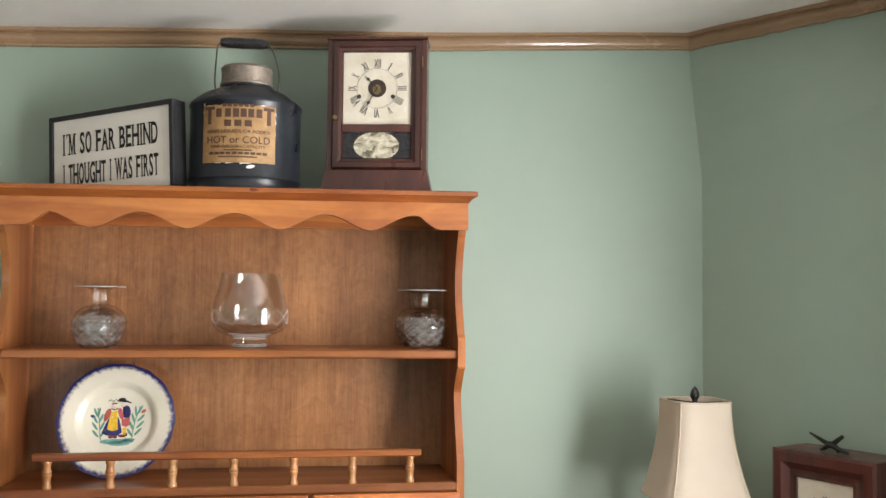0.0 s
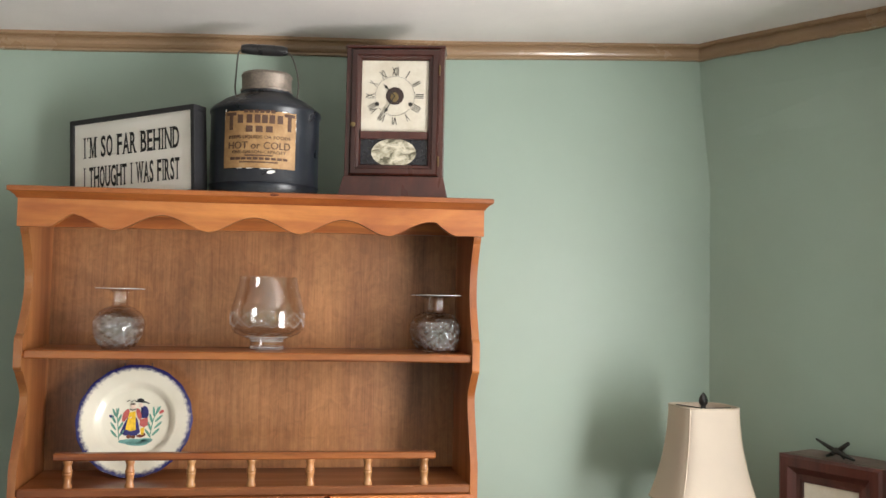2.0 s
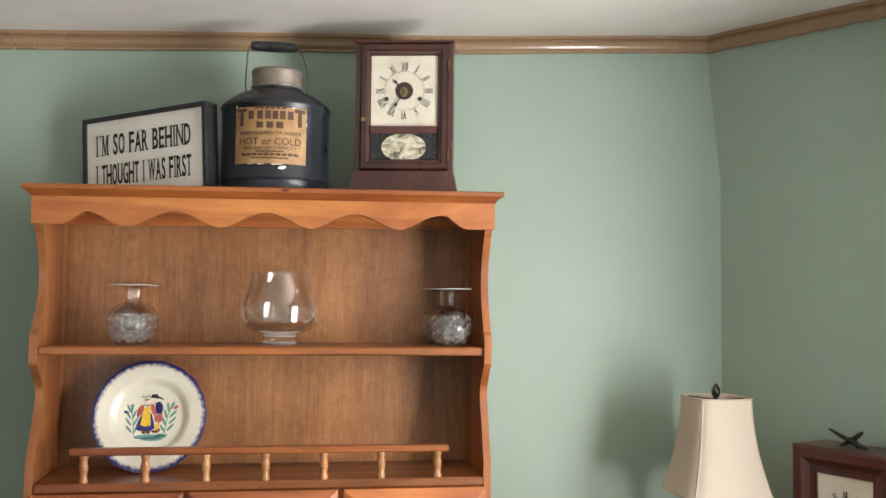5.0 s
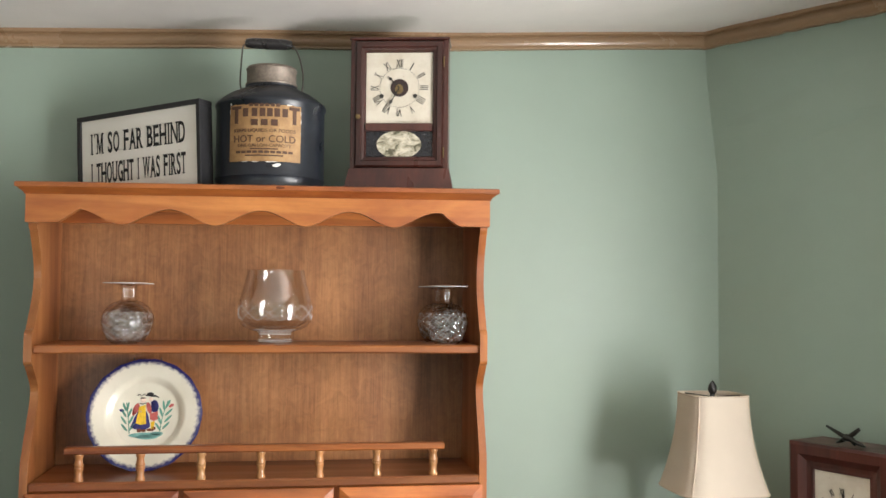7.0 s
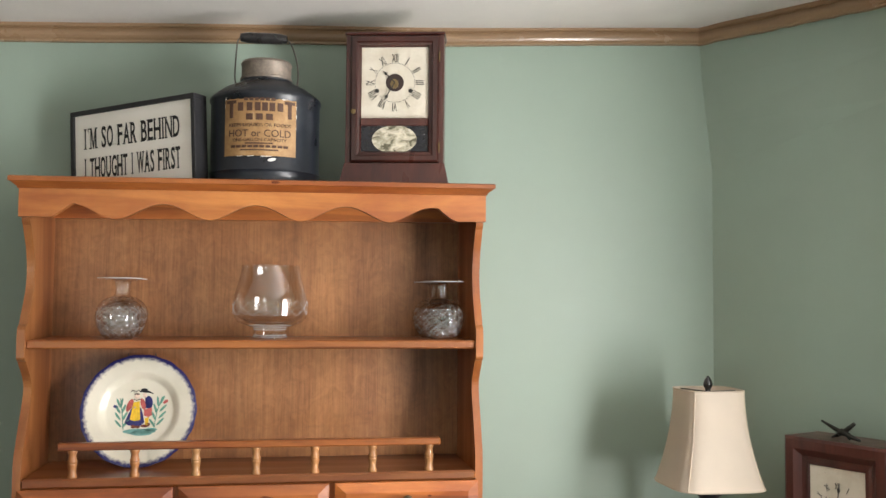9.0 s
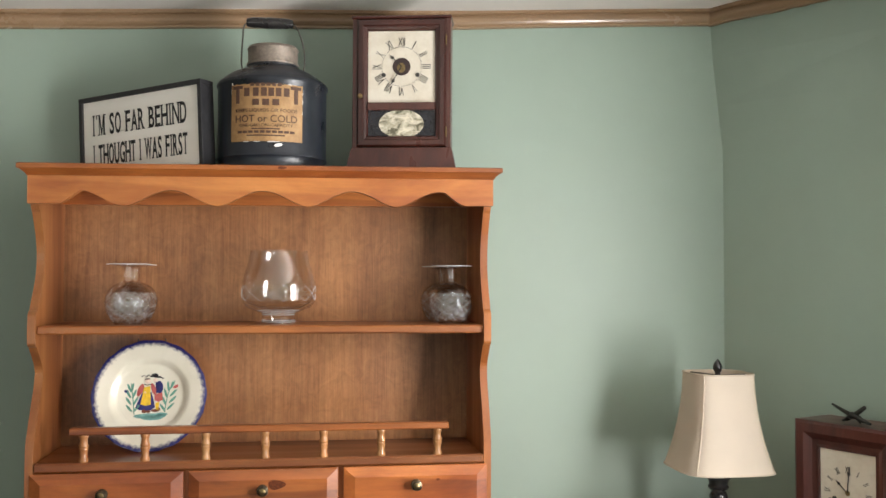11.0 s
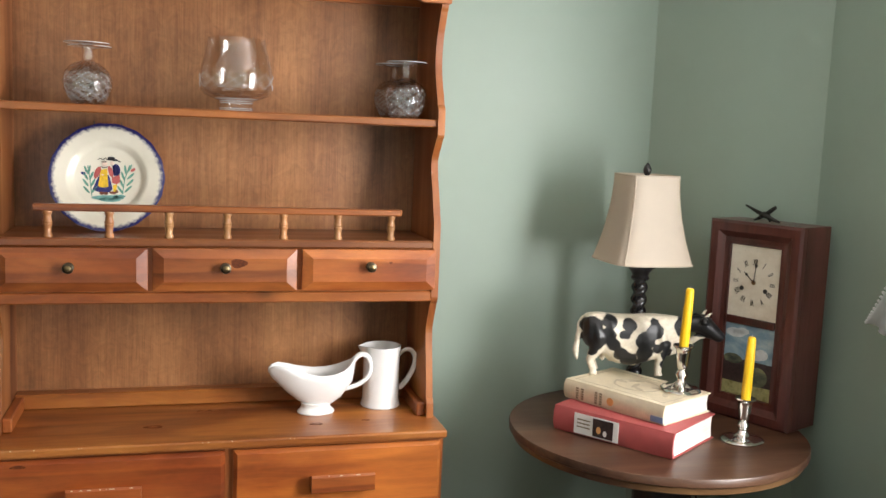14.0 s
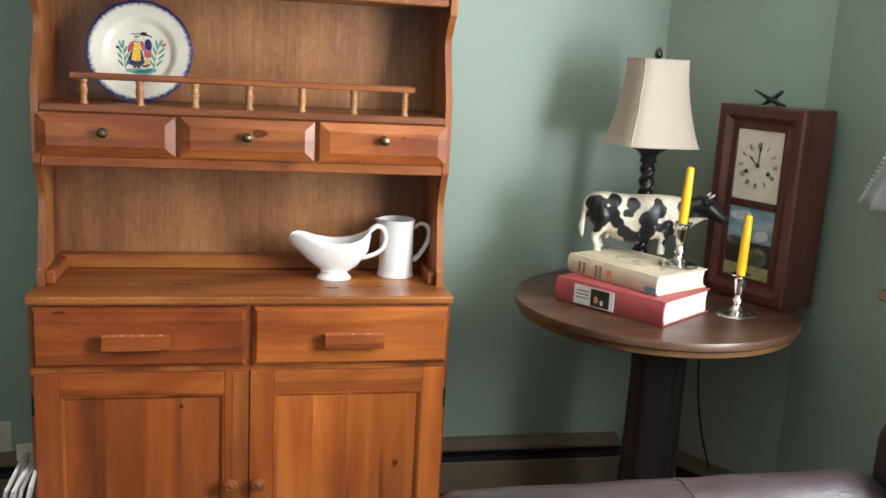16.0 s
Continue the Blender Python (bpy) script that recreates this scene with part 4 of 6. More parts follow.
def jug():
    R, c = 0.128, (0.003, 0.130)
    j = thing("insulated_jug", "worn dark blue metal jug with an old orange label", "jug", pose(c[0], c[1], TOP))
    body = [(0.10, 0), (R - 0.001, 0), (R + 0.001, 0.003), (R + 0.001, 0.010), (R - 0.002, 0.014), (R - 0.002, 0.036), (R + 0.001, 0.040), (R - 0.001, 0.045), (R - 0.001, 0.206),
            (R + 0.002, 0.210), (R + 0.002, 0.217), (R - 0.001, 0.221), (R - 0.012, 0.230), (0.098, 0.243), (0.072, 0.255), (0.061, 0.261), (0.061, 0.266), (0.02, 0.266)]
    part("body", lathe(body, 64), enamel, j, "", "smooth")
    part("cap", lathe([(0.03, 0.262), (0.060, 0.263), (0.062, 0.270), (0.0585, 0.272), (0.0585, 0.302), (0.0605, 0.305), (0.057, 0.311), (0.040, 0.313), (0.0, 0.313)], 48), tin, j, "dull pitted tin screw cap", "smooth")
    z0, z1, a0, a1 = 0.070, 0.203, -0.745, 0.575

    def bend(bm, r):
        for v in bm.verts:
            a = v.co.x / R
            rr = r - v.co.y
            v.co = (rr * math.sin(a), -rr * math.cos(a), v.co.z)
        return bm

    lab = bmesh.new()
    n = 24
    for i in range(n + 1):
        x = R * (a0 + (a1 - a0) * i / n)
        lab.verts.new((x, 0, z0))
        lab.verts.new((x, 0, z1 - 0.004 - 0.001 * math.sin(i * 2.3)))
    lab.verts.ensure_lookup_table()
    for i in range(n):
        lab.faces.new([lab.verts[k] for k in (2 * i, 2 * i + 2, 2 * i + 3, 2 * i + 1)])
    ext = bmesh.ops.extrude_face_region(lab, geom=lab.faces[:])
    for v in ext["geom"]:
        if isinstance(v, bmesh.types.BMVert):
            v.co.y = 0.0012
    rng = random.Random(3)
    for k in range(16):
        side = k % 4
        u = rng.uniform(a0, a1) * R if side < 2 else (a0 if side == 2 else a1) * R
        v = (z0 if side == 0 else z1) if side < 2 else rng.uniform(z0, z1)
        v -= 0.004 if side == 1 else 0
        ru, rv = (rng.uniform(0.004, 0.011), rng.uniform(0.001, 0.0022)) if side < 2 else (rng.uniform(0.001, 0.0022), rng.uniform(0.003, 0.009))
        part("torn_edge", bend(oval(u, v, ru, rv, 0.0004, 9, rng.uniform(-0.15, 0.15), 0.0004), R + 0.0006), paper, j, "pale torn paper left at the label")
    part("torn_edge", bend(oval(0.018, 0.062, 0.010, 0.004, 0.0004, 9, 0.2, 0.0004), R + 0.0006), paper, j, "pale torn paper left at the label")
    label = part("label", bend(lab, R + 0.0018), label_paper, j, "old orange paper label with brown print")
    mid = R * (a0 + a1) / 2

    def line(bm, x, z):
        bm.transform(pose(mid + x, 0, z))
        return bend(bm, R + 0.0022)

    for body_text, w, h, z in (("HOT or COLD", 0.142, 0.016, 0.121), ("KEEPS LIQUIDS OR FOODS", 0.142, 0.009, 0.139), ("ONE-GALLON-CAPACITY", 0.122, 0.007, 0.106)):
        part("lettering", line(text_mesh(body_text, w, h, 0.0006), 0, z), label_ink, label, "brown printed words")
    # maker's name and product name as plain block shapes
    def blocks(xs, w, z, h):
        for x in xs:
            bm = box(x - w / 2, x + w / 2, -0.0006, 0.0006, z - h / 2, z + h / 2)
            bmesh.ops.subdivide_edges(bm, edges=[e for e in bm.edges if abs(e.verts[0].co.x - e.verts[1].co.x) > w * 0.5], cuts=2)
            part("print_block", line(bm, 0, 0), label_ink, label)
    blocks([-0.030 + 0.012 * i for i in range(6)], 0.009, 0.198, 0.007)
    for x in (-0.066, 0.068):
        blocks([x], 0.025, 0.192, 0.007)
        blocks([x], 0.009, 0.173, 0.034)
    blocks([-0.043, -0.022, -0.004, 0.012, 0.028, 0.046], 0.0125, 0.181, 0.019)
    blocks([-0.022, 0.0, 0.022], 0.015, 0.158, 0.014)
    blocks([0.0], 0.062, 0.098, 0.003)
    blocks([-0.06 + 0.0133 * i for i in range(10)], 0.0105, 0.091, 0.0055)
    blocks([0.0], 0.085, 0.083, 0.003)
    for s in (-1, 1):
        pts = smooth_path([(s * 0.070, 0, 0.250), (s * 0.074, 0, 0.275), (s * 0.073, 0, 0.305), (s * 0.068 - 0.003, 0, 0.340), (s * 0.061 - 0.007, 0, 0.363), (s * 0.050 - 0.008, 0, 0.371)], 5)
        part("bail_wire", tube(pts, 0.0018, 8), wire, j, "thin wire bail", "all")
        part("ear", lathe([(0.0, 0.0), (0.008, 0.0), (0.008, 0.006), (0.004, 0.010), (0.0, 0.010)], 12, (s * 0.070, 0, 0.248)), tin, j, "", "smooth")
    grip = lathe([(0.004, -0.056), (0.0095, -0.054), (0.0125, -0.04), (0.0135, 0.0), (0.0125, 0.04), (0.0095, 0.054), (0.004, 0.056)], 20)
    part("grip", grip, lamp_black, j, "worn black wooden grip", "smooth", pose(-0.008, 0, 0.371, 0, 90, 0))


def roman_ring(parent, R, h, y, mat, cx, cz, words):
    for i, word in enumerate(words):
        a = radians(90 - 30 * (i + 1))
        wdt = h * (sum(0.13 if ch == "I" else 0.46 for ch in word) + 0.13 * (len(word) - 1)) * 0.8
        bm = text_mesh(word, wdt, h, 0.0004)
        bm.transform(pose(cx + R * math.cos(a), y, cz + R * math.sin(a), 0, math.degrees(a) * -1 + 90, 0))
        part("numeral", bm, mat, parent)


NUMERALS = ("I", "II", "III", "IIII", "V", "VI", "VII", "VIII", "IX", "X", "XI", "XII")


def hand_shape(cx, cz, length, angle, y, width=0.0022):
    """A clock pointer with a pierced-looking diamond near its tip."""
    c, s = math.cos(angle), math.sin(angle)
    u = [(0, -width / 2), (length * 0.62, -width / 2), (length * 0.72, -width * 1.9), (length * 0.82, -width / 2), (length, 0), (length * 0.82, width / 2), (length * 0.72, width * 1.9), (length * 0.62, width / 2), (0, width / 2)]
    return prism([(cx + c * a - s * b, cz + s * a + c * b) for a, b in u], "y", y - 0.0004, y + 0.0004)


def cottage_clock():
    k = thing("shelf_clock", "dark mahogany shelf clock with a cream square dial", "clock", pose(0.307, 0.098, TOP - 0.002, 0, 0, -12))
    w, d, h, base = 0.236, 0.082, 0.390, 0.078
    bt = bmesh.new()
    lo = [bt.verts.new(p) for p in ((-0.137, -0.020, 0), (0.137, -0.020, 0), (0.137, d, 0), (-0.137, d, 0))]
    hi = [bt.verts.new(p) for p in ((-w / 2 - 0.002, -0.002, base), (w / 2 + 0.002, -0.002, base), (w / 2 + 0.002, d, base), (-w / 2 - 0.002, d, base))]
    bt.faces.new(lo)
    bt.faces.new(hi)
    for i in range(4):
        bt.faces.new((lo[i], lo[(i + 1) % 4], hi[(i + 1) % 4], hi[i]))
    part("plinth", bt, mahogany, k, "flared mahogany plinth")
    part("case", box(-w / 2, w / 2, 0.014, d, base, h, 0.002), mahogany, k)
    part("top_board", box(-w / 2 - 0.003, w / 2 + 0.003, -0.003, d, h, h + 0.007, 0.002), mahogany, k)
    f = 0.026
    for b in ((-w / 2, -w / 2 + 0.012, base, h), (w / 2 - 0.012, w / 2, base, h)):
        part("case_stile", box(b[0], b[1], 0.0, 0.014, b[2], b[3], 0.001), mahogany, k)
    door = part("door", frame_ring(-0.1065, 0.1065, base + 0.003, h - 0.003, 0.026, -0.008, 0.012), mahogany, k, "mahogany framed clock door")
    part("door_bar", box(-0.1065 + f, 0.1065 - f, -0.0076, 0.011, 0.168, 0.186, 0.001), mahogany, door)
    dx0, dx1, dz0, dz1 = -0.0805, 0.0805, 0.186, 0.360
    dial = part("dial", box(dx0, dx1, 0.004, 0.010, dz0, dz1), dial_cream, k, "cream painted dial with black roman numerals")
    cx, cz = 0.0, 0.274
    roman_ring(dial, 0.060, 0.020, 0.0034, dial_ink, cx, cz, NUMERALS)
    part("minute_ring", lathe([(0.0475, 0), (0.0481, 0), (0.0481, 0.0004), (0.0475, 0.0004)], 60, closed=True), dial_ink, dial, "", False, pose(cx, 0.0036, cz, 90))
    part("centre_opening", oval(cx, cz, 0.0215, 0.0215, 0.0034, 32), picture_dark, dial, "round dark opening over the brass works")
    part("brass_works", oval(cx - 0.001, cz - 0.003, 0.010, 0.012, 0.0026, 14), brass, dial)
    for x in (-0.043, 0.038):
        part("winding_hole", oval(cx + x, cz - 0.020, 0.0052, 0.0052, 0.0032, 18), dial_ink, dial)
    part("hour_pointer", hand_shape(cx, cz, 0.042, radians(135), 0.0008), dial_ink, dial)
    part("minute_pointer", hand_shape(cx, cz, 0.056, radians(240), -0.0006), dial_ink, dial)
    tab = part("tablet", box(dx0, dx1, 0.004, 0.010, base + 0.024, 0.168), slate, k, "black glass tablet with an oval landscape")
    part("oval_picture", oval(0.0, 0.136, 0.054, 0.034, 0.003, 40), oval_scene, tab, "cream and green oval landscape")
    part("pull_knob", lathe([(0.003, 0), (0.0035, 0.006), (0.006, 0.009), (0.006, 0.012), (0.0, 0.014)], 14), brass, door, "small brass knob", "smooth", pose(-0.097, -0.008, 0.200, 90))
    for z in (0.115, 0.335):
        part("hinge", box(0.1065, 0.1095, -0.0085, -0.004, z - 0.012, z + 0.012), brass, door)


box_sign()
jug()
cottage_clock()


# ---- glass and china in the hutch ----
def goblet(x, y):
    """A cut-crystal goblet that stands upside down: bowl below, foot on top."""
    n = 108
    coarse = [(0.0270, 0.0), (0.0330, 0.007), (0.0400, 0.018), (0.0450, 0.030), (0.0478, 0.042), (0.0485, 0.051), (0.0472, 0.062), (0.0430, 0.073), (0.0360, 0.083), (0.0250, 0.0915), (0.0125, 0.0955)]

    def radius(z):
        for (r0, za), (r1, zb) in zip(coarse, coarse[1:]):
            if za <= z <= zb:
                return r0 + (r1 - r0) * (z - za) / (zb - za)
        return coarse[-1][0]

    def cut(a, z):
        """Crossing grooves that leave raised diamonds."""
        if 0.006 < z < 0.074:
            u, v = (9 * a / (2 * math.pi) + z * 50) % 1, (9 * a / (2 * math.pi) - z * 50) % 1
            return 1 - 0.09 * max(max(0.0, 1 - abs(u - 0.5) * 4), max(0.0, 1 - abs(v - 0.5) * 4))
        return 1.0

    out = [(radius(0.0955 * i / 46), 0.0955 * i / 46) for i in range(47)] + [
        (0.0095, 0.099), (0.0088, 0.106), (0.0088, 0.124), (0.0105, 0.1295), (0.018, 0.1325), (0.036, 0.1348), (0.0455, 0.1358), (0.0461, 0.1370), (0.036, 0.1376), (0.0, 0.138)]
    inside = [(0.0, 0.088), (0.010, 0.0870), (0.022, 0.082), (0.033, 0.073), (0.0395, 0.062), (0.0425, 0.051), (0.0420, 0.042), (0.0395, 0.030), (0.0350, 0.018), (0.0285, 0.007), (0.0240, 0.0)]
    g = thing("crystal_goblet", "clear cut-crystal goblet standing upside down on the shelf", "goblet", pose(x, y, 1.5094) @ Matrix.Diagonal((1.07, 1.07, 1.0, 1)), "crystal goblets on the shelf")
    own = lathe(inside + out, n, sides=lambda a, z: 1.0)
    for v in own.verts:
        rr = math.hypot(v.co.x, v.co.y)
        if rr > radius(v.co.z) - 0.0004:
            k = cut(math.atan2(v.co.y, v.co.x) % (2 * math.pi), v.co.z)
            v.co.x, v.co.y = v.co.x * k, v.co.y * k
    part("glass_body", own, crystal, g, "", "smooth")
    for s in (-1, 1):
        lines = None
        for k in range(9):
            pts = []
            for i in range(21):
                z = 0.008 + 0.064 * i / 20
                a = 2 * math.pi * (k + 0.5) / 9 + s * 2 * math.pi / 9 * 50 * z
                r = radius(z) * 0.925
                pts.append((r * math.cos(a), r * math.sin(a), z))
            lines = tube(pts, 0.0004, 5, lines)
        tagged(part("cut_pattern", lines, cut_lines, g, "crossing ground lines in the glass"), kind="stuff")
    part("rim_edge", lathe([(0.0457, 0.1355), (0.0466, 0.1364), (0.0457, 0.1373)], 40, closed=True), cut_lines, g)
    return g


def snifter():
    out = [(0.039, 0.0), (0.040, 0.004), (0.038, 0.018), (0.040, 0.024), (0.055, 0.029), (0.075, 0.037), (0.084, 0.048)] + [(0.0868 - 0.000004 * (i - 8) ** 2 * 8, 0.052 + 0.003 * i) for i in range(1, 14)] + [
        (0.085, 0.098), (0.080, 0.118), (0.073, 0.142), (0.068, 0.165), (0.0675, 0.172), (0.0655, 0.172), (0.0665, 0.162), (0.071, 0.141), (0.078, 0.117), (0.083, 0.098), (0.0842, 0.080), (0.082, 0.062), (0.074, 0.048), (0.055, 0.037), (0.030, 0.032), (0.0, 0.031)]
    bm = lathe([(0.0, 0.010), (0.030, 0.008), (0.035, 0.0)] + out, 60)
    g = thing("glass_bowl", "large clear footed glass bowl with crossing cut lines", "glass bowl", pose(0.021, 0.150, 1.5092))
    part("bowl", bm, clear_glass, g, "", "smooth")
    for phase in (0.0, 0.5):
        pts = []
        for i in range(141):
            a = 2 * math.pi * i / 140
            z = 0.071 + 0.018 * (abs((a * 5 / (2 * math.pi) + phase + 0.12) % 1 - 0.5) * 4 - 1)
            r = 0.0874 - 9.0 * max(0.0, abs(z - 0.074) - 0.006) ** 2
            pts.append((r * math.cos(a), r * math.sin(a), z))
        part("cut_line", tube(pts, 0.0005, 6), cut_lines, g, "zigzag line cut round the bowl")
    # pale rings added to put bright edge glints on the clear foot
    for r, z in ((0.0398, 0.002), (0.0400, 0.006), (0.0388, 0.019), (0.0405, 0.024), (0.0500, 0.029)):
        part("foot_edge", lathe([(r, z), (r + 0.0008, z + 0.0008), (r, z + 0.0016)], 48, closed=True), cut_lines, g)


for gx, gy in ((-0.313, 0.085), (-0.316, 0.190), (0.426, 0.085), (0.419, 0.190)):
    goblet(gx, gy)
snifter()


def dish(n=64):
    prof = [(0.0, 0.004), (0.070, 0.004), (0.078, 0.007), (0.086, 0.016), (0.092, 0.0185), (0.120, 0.0235), (0.1255, 0.0245), (0.1262, 0.0262), (0.124, 0.0270), (0.110, 0.0235), (0.092, 0.0205),
            (0.084, 0.0185), (0.077, 0.0105), (0.070, 0.0075), (0.0, 0.0070)]
    def wavy(a, z):
        return 1 + (0.006 * math.cos(18 * a) if z > 0.022 else 0)
    return lathe(prof, n * 2, sides=wavy)


plate = thing("faience_plate", "cream plate with a blue rim and a painted scene, leaning", "plate", pose(-0.275, 0.180, 1.3345, 90 - 15, 0, 0) @ Matrix.Diagonal((1.035, 1.035, 1.035, 1)))
# plate axes: x to the right, y up the plate, z towards the viewer
part("dish", dish(), glaze, plate, "cream glazed plate with a feathered blue rim", "smooth")


def painted(name, outlines, mat):
    """Flat glaze strokes laid on the well of the plate."""
    bm = None
    for o in outlines:
        bm = prism(o, "z", 0.0071, 0.0078, bm)
    return part(name, bm, mat, plate)


def ell(cx, cy, rx, ry, turn=0.0, n=14):
    c, s = math.cos(turn), math.sin(turn)
    return [(cx + c * rx * math.cos(2 * math.pi * i / n) - s * ry * math.sin(2 * math.pi * i / n), cy + s * rx * math.cos(2 * math.pi * i / n) + c * ry * math.sin(2 * math.pi * i / n)) for i in range(n)]


def at(u, v):
    """A spot on the painted scene, counted from the middle of the plate in thirds of a millimetre."""
    return u * 0.000423, v * 0.000435


def spot(u, v, ru, rv, turn=0.0):
    return ell(*at(u, v), ru * 0.000423, rv * 0.000435, turn)


def stroke(points, width):
    """A brush line of even width."""
    pts = [Vector((*at(u, v), 0)) for u, v in points]
    left, right = [], []
    for i, p in enumerate(pts):
        d = (pts[min(i + 1, len(pts) - 1)] - pts[max(i - 1, 0)]).normalized()
        side = Vector((-d.y, d.x, 0)) * width * 0.0002
        left.append((p + side)[:2])
        right.append((p - side)[:2])
    return left + right[::-1]


painted("painted_ground", [spot(2, -103, 86, 14), spot(12, -112, 58, 13), spot(60, -94, 34, 9)], paint_teal)
painted("painted_breeches", [[at(20, 8), at(60, 22), at(66, -18), at(44, -30), at(22, -22)]], paint_red)
painted("painted_stockings", [[at(27, -35), at(48, -29), at(45, -70), at(30, -70)]], paint_yellow)
painted("painted_jacket", [spot(44, 48, 20, 33, 0.15), [at(22, 72), at(46, 76), at(60, 20), at(30, 16)]], paint_blue)
painted("painted_face", [spot(20, 84, 10, 12)], paint_skin)
painted("painted_hat", [spot(20, 103, 30, 4.5), spot(17, 111, 19, 9), stroke([(20, 100), (48, 99), (64, 92)], 7)], paint_hat)
painted("painted_shoes", [spot(-30, -78, 13, 10), spot(-8, -79, 12, 9), spot(27, -75, 20, 8), spot(46, -68, 9, 9)], paint_brown)
painted("painted_skirt", [[at(-76, -58), at(-58, -10), at(-42, 20), at(4, 20), at(16, -14), at(26, -58), at(4, -74), at(-54, -72)]], paint_blue)
painted("painted_sleeves", [spot(-53, 34, 15, 32, -0.35), spot(14, 38, 12, 32, 0.3), spot(-62, 14, 9, 16, -0.2)], paint_red)
painted("painted_leaves", [stroke([(-80, -94), (-92, 0), (-104, 68)], 5)] + [spot(u, v, 26, 6, t) for u, v, t in (
    (-108, -62, 2.3), (-113, -24, 2.2), (-114, 12, 2.1), (-112, 44, 2.0), (-70, -62, 0.9), (-76, -24, 1.1), (-84, 14, 1.2), (-96, 46, 1.4))], paint_green)
painted("painted_leaves", [stroke([(76, -84), (88, 0), (112, 76)], 5)] + [spot(u, v, 27, 6, t) for u, v, t in (
    (66, -60, 2.2), (72, -24, 2.0), (78, 16, 1.9), (90, 52, 1.7), (106, -54, 0.8), (116, -18, 0.8), (118, 16, 0.8), (112, 58, 1.1))], paint_green)
painted("painted_bud", [spot(-126, 26, 13, 8, -0.3)], paint_blue)
painted("painted_bud", [spot(130, 50, 15, 8, 0.6)], paint_red)
for name, shapes, mat in (
        ("painted_apron", [[at(-50, -42), at(-36, 46), at(-4, 54), at(4, -44), at(-24, -50)]], paint_yellow),
        ("painted_bonnet", [spot(-18, 80, 15, 16), spot(-28, 20, 6, 5)], paint_skin),
        ("painted_hair", [spot(-20, 90, 15, 4), stroke([(-52, 102), (-40, 110), (-28, 100), (-14, 112), (-2, 104)], 4), stroke([(-36, 64), (-20, 58), (0, 64)], 5)], paint_hat)):
    bm = None
    for o in shapes:
        bm = prism(o, "z", 0.0079, 0.0085, bm)
    part(name, bm, mat, plate)
for x in (-0.03, 0.03):
    part("hanger_clip", tube([(x, 0.120, 0.020), (x, 0.1275, 0.024), (x, 0.128, 0.030), (x, 0.122, 0.031)], 0.001, 6), wire, plate, "wire plate hanger clip")


def gravy_boat(x, y, z, m_turn):
    g = thing("gravy_boat", "white porcelain gravy boat with a looped handle", "gravy boat", pose(x, y, z, 0, 0, m_turn))
    own = bmesh.new()
    # stations along the boat from lip to heel: x, half width at the rim, keel height, rim height
    st = [(-0.122, 0.004, 0.112, 0.118), (-0.112, 0.013, 0.094, 0.127), (-0.096, 0.025, 0.078, 0.129), (-0.074, 0.036, 0.055, 0.123), (-0.045, 0.045, 0.032, 0.113), (0.0, 0.049, 0.014, 0.105), (0.035, 0.047, 0.018, 0.106), (0.062, 0.040, 0.036, 0.113), (0.080, 0.028, 0.060, 0.123), (0.092, 0.014, 0.074, 0.132), (0.099, 0.004, 0.110, 0.137)]
    n, rings = 20, []
    for px, hw, k, r in st:
        outer, inner = [], []
        for i in range(n + 1):
            a = math.pi * i / n
            sy, sz = math.cos(a), math.sin(a) ** 0.8
            outer.append(own.verts.new((px, hw * sy * (0.72 + 0.28 * (1 - sz)), r - (r - k) * sz)))
            inner.append(own.verts.new((px * 0.985, (hw - min(0.0035, hw * 0.5)) * sy * (0.72 + 0.28 * (1 - sz)), r - (r - k - min(0.004, (r - k) * 0.4)) * sz)))
        rings.append(outer + inner[::-1])
    m = len(rings[0])
    for a, b in zip(rings, rings[1:]):
        for i in range(m):
            own.faces.new((a[i], a[(i + 1) % m], b[(i + 1) % m], b[i]))
    own.faces.new(rings[0])
    own.faces.new(rings[-1])
    part("body", own, porcelain, g, "", "all")
    foot = lathe([(0.0, 0.0), (0.046, 0.0), (0.048, 0.003), (0.045, 0.009), (0.039, 0.014), (0.037, 0.019), (0.039, 0.026), (0.0, 0.028)], 32)
    foot.transform(Matrix.Diagonal((1, 0.72, 1, 1)))
    part("foot", foot, porcelain, g, "", "smooth")
    pts = smooth_path([(0.084, 0, 0.110), (0.098, 0, 0.134), (0.115, 0, 0.145), (0.132, 0, 0.138), (0.141, 0, 0.114), (0.134, 0, 0.086), (0.112, 0, 0.068), (0.085, 0, 0.059), (0.060, 0, 0.055)], 5)
    part("handle", tube(pts, 0.0055, 12, None, 1.4), porcelain, g, "", "all")


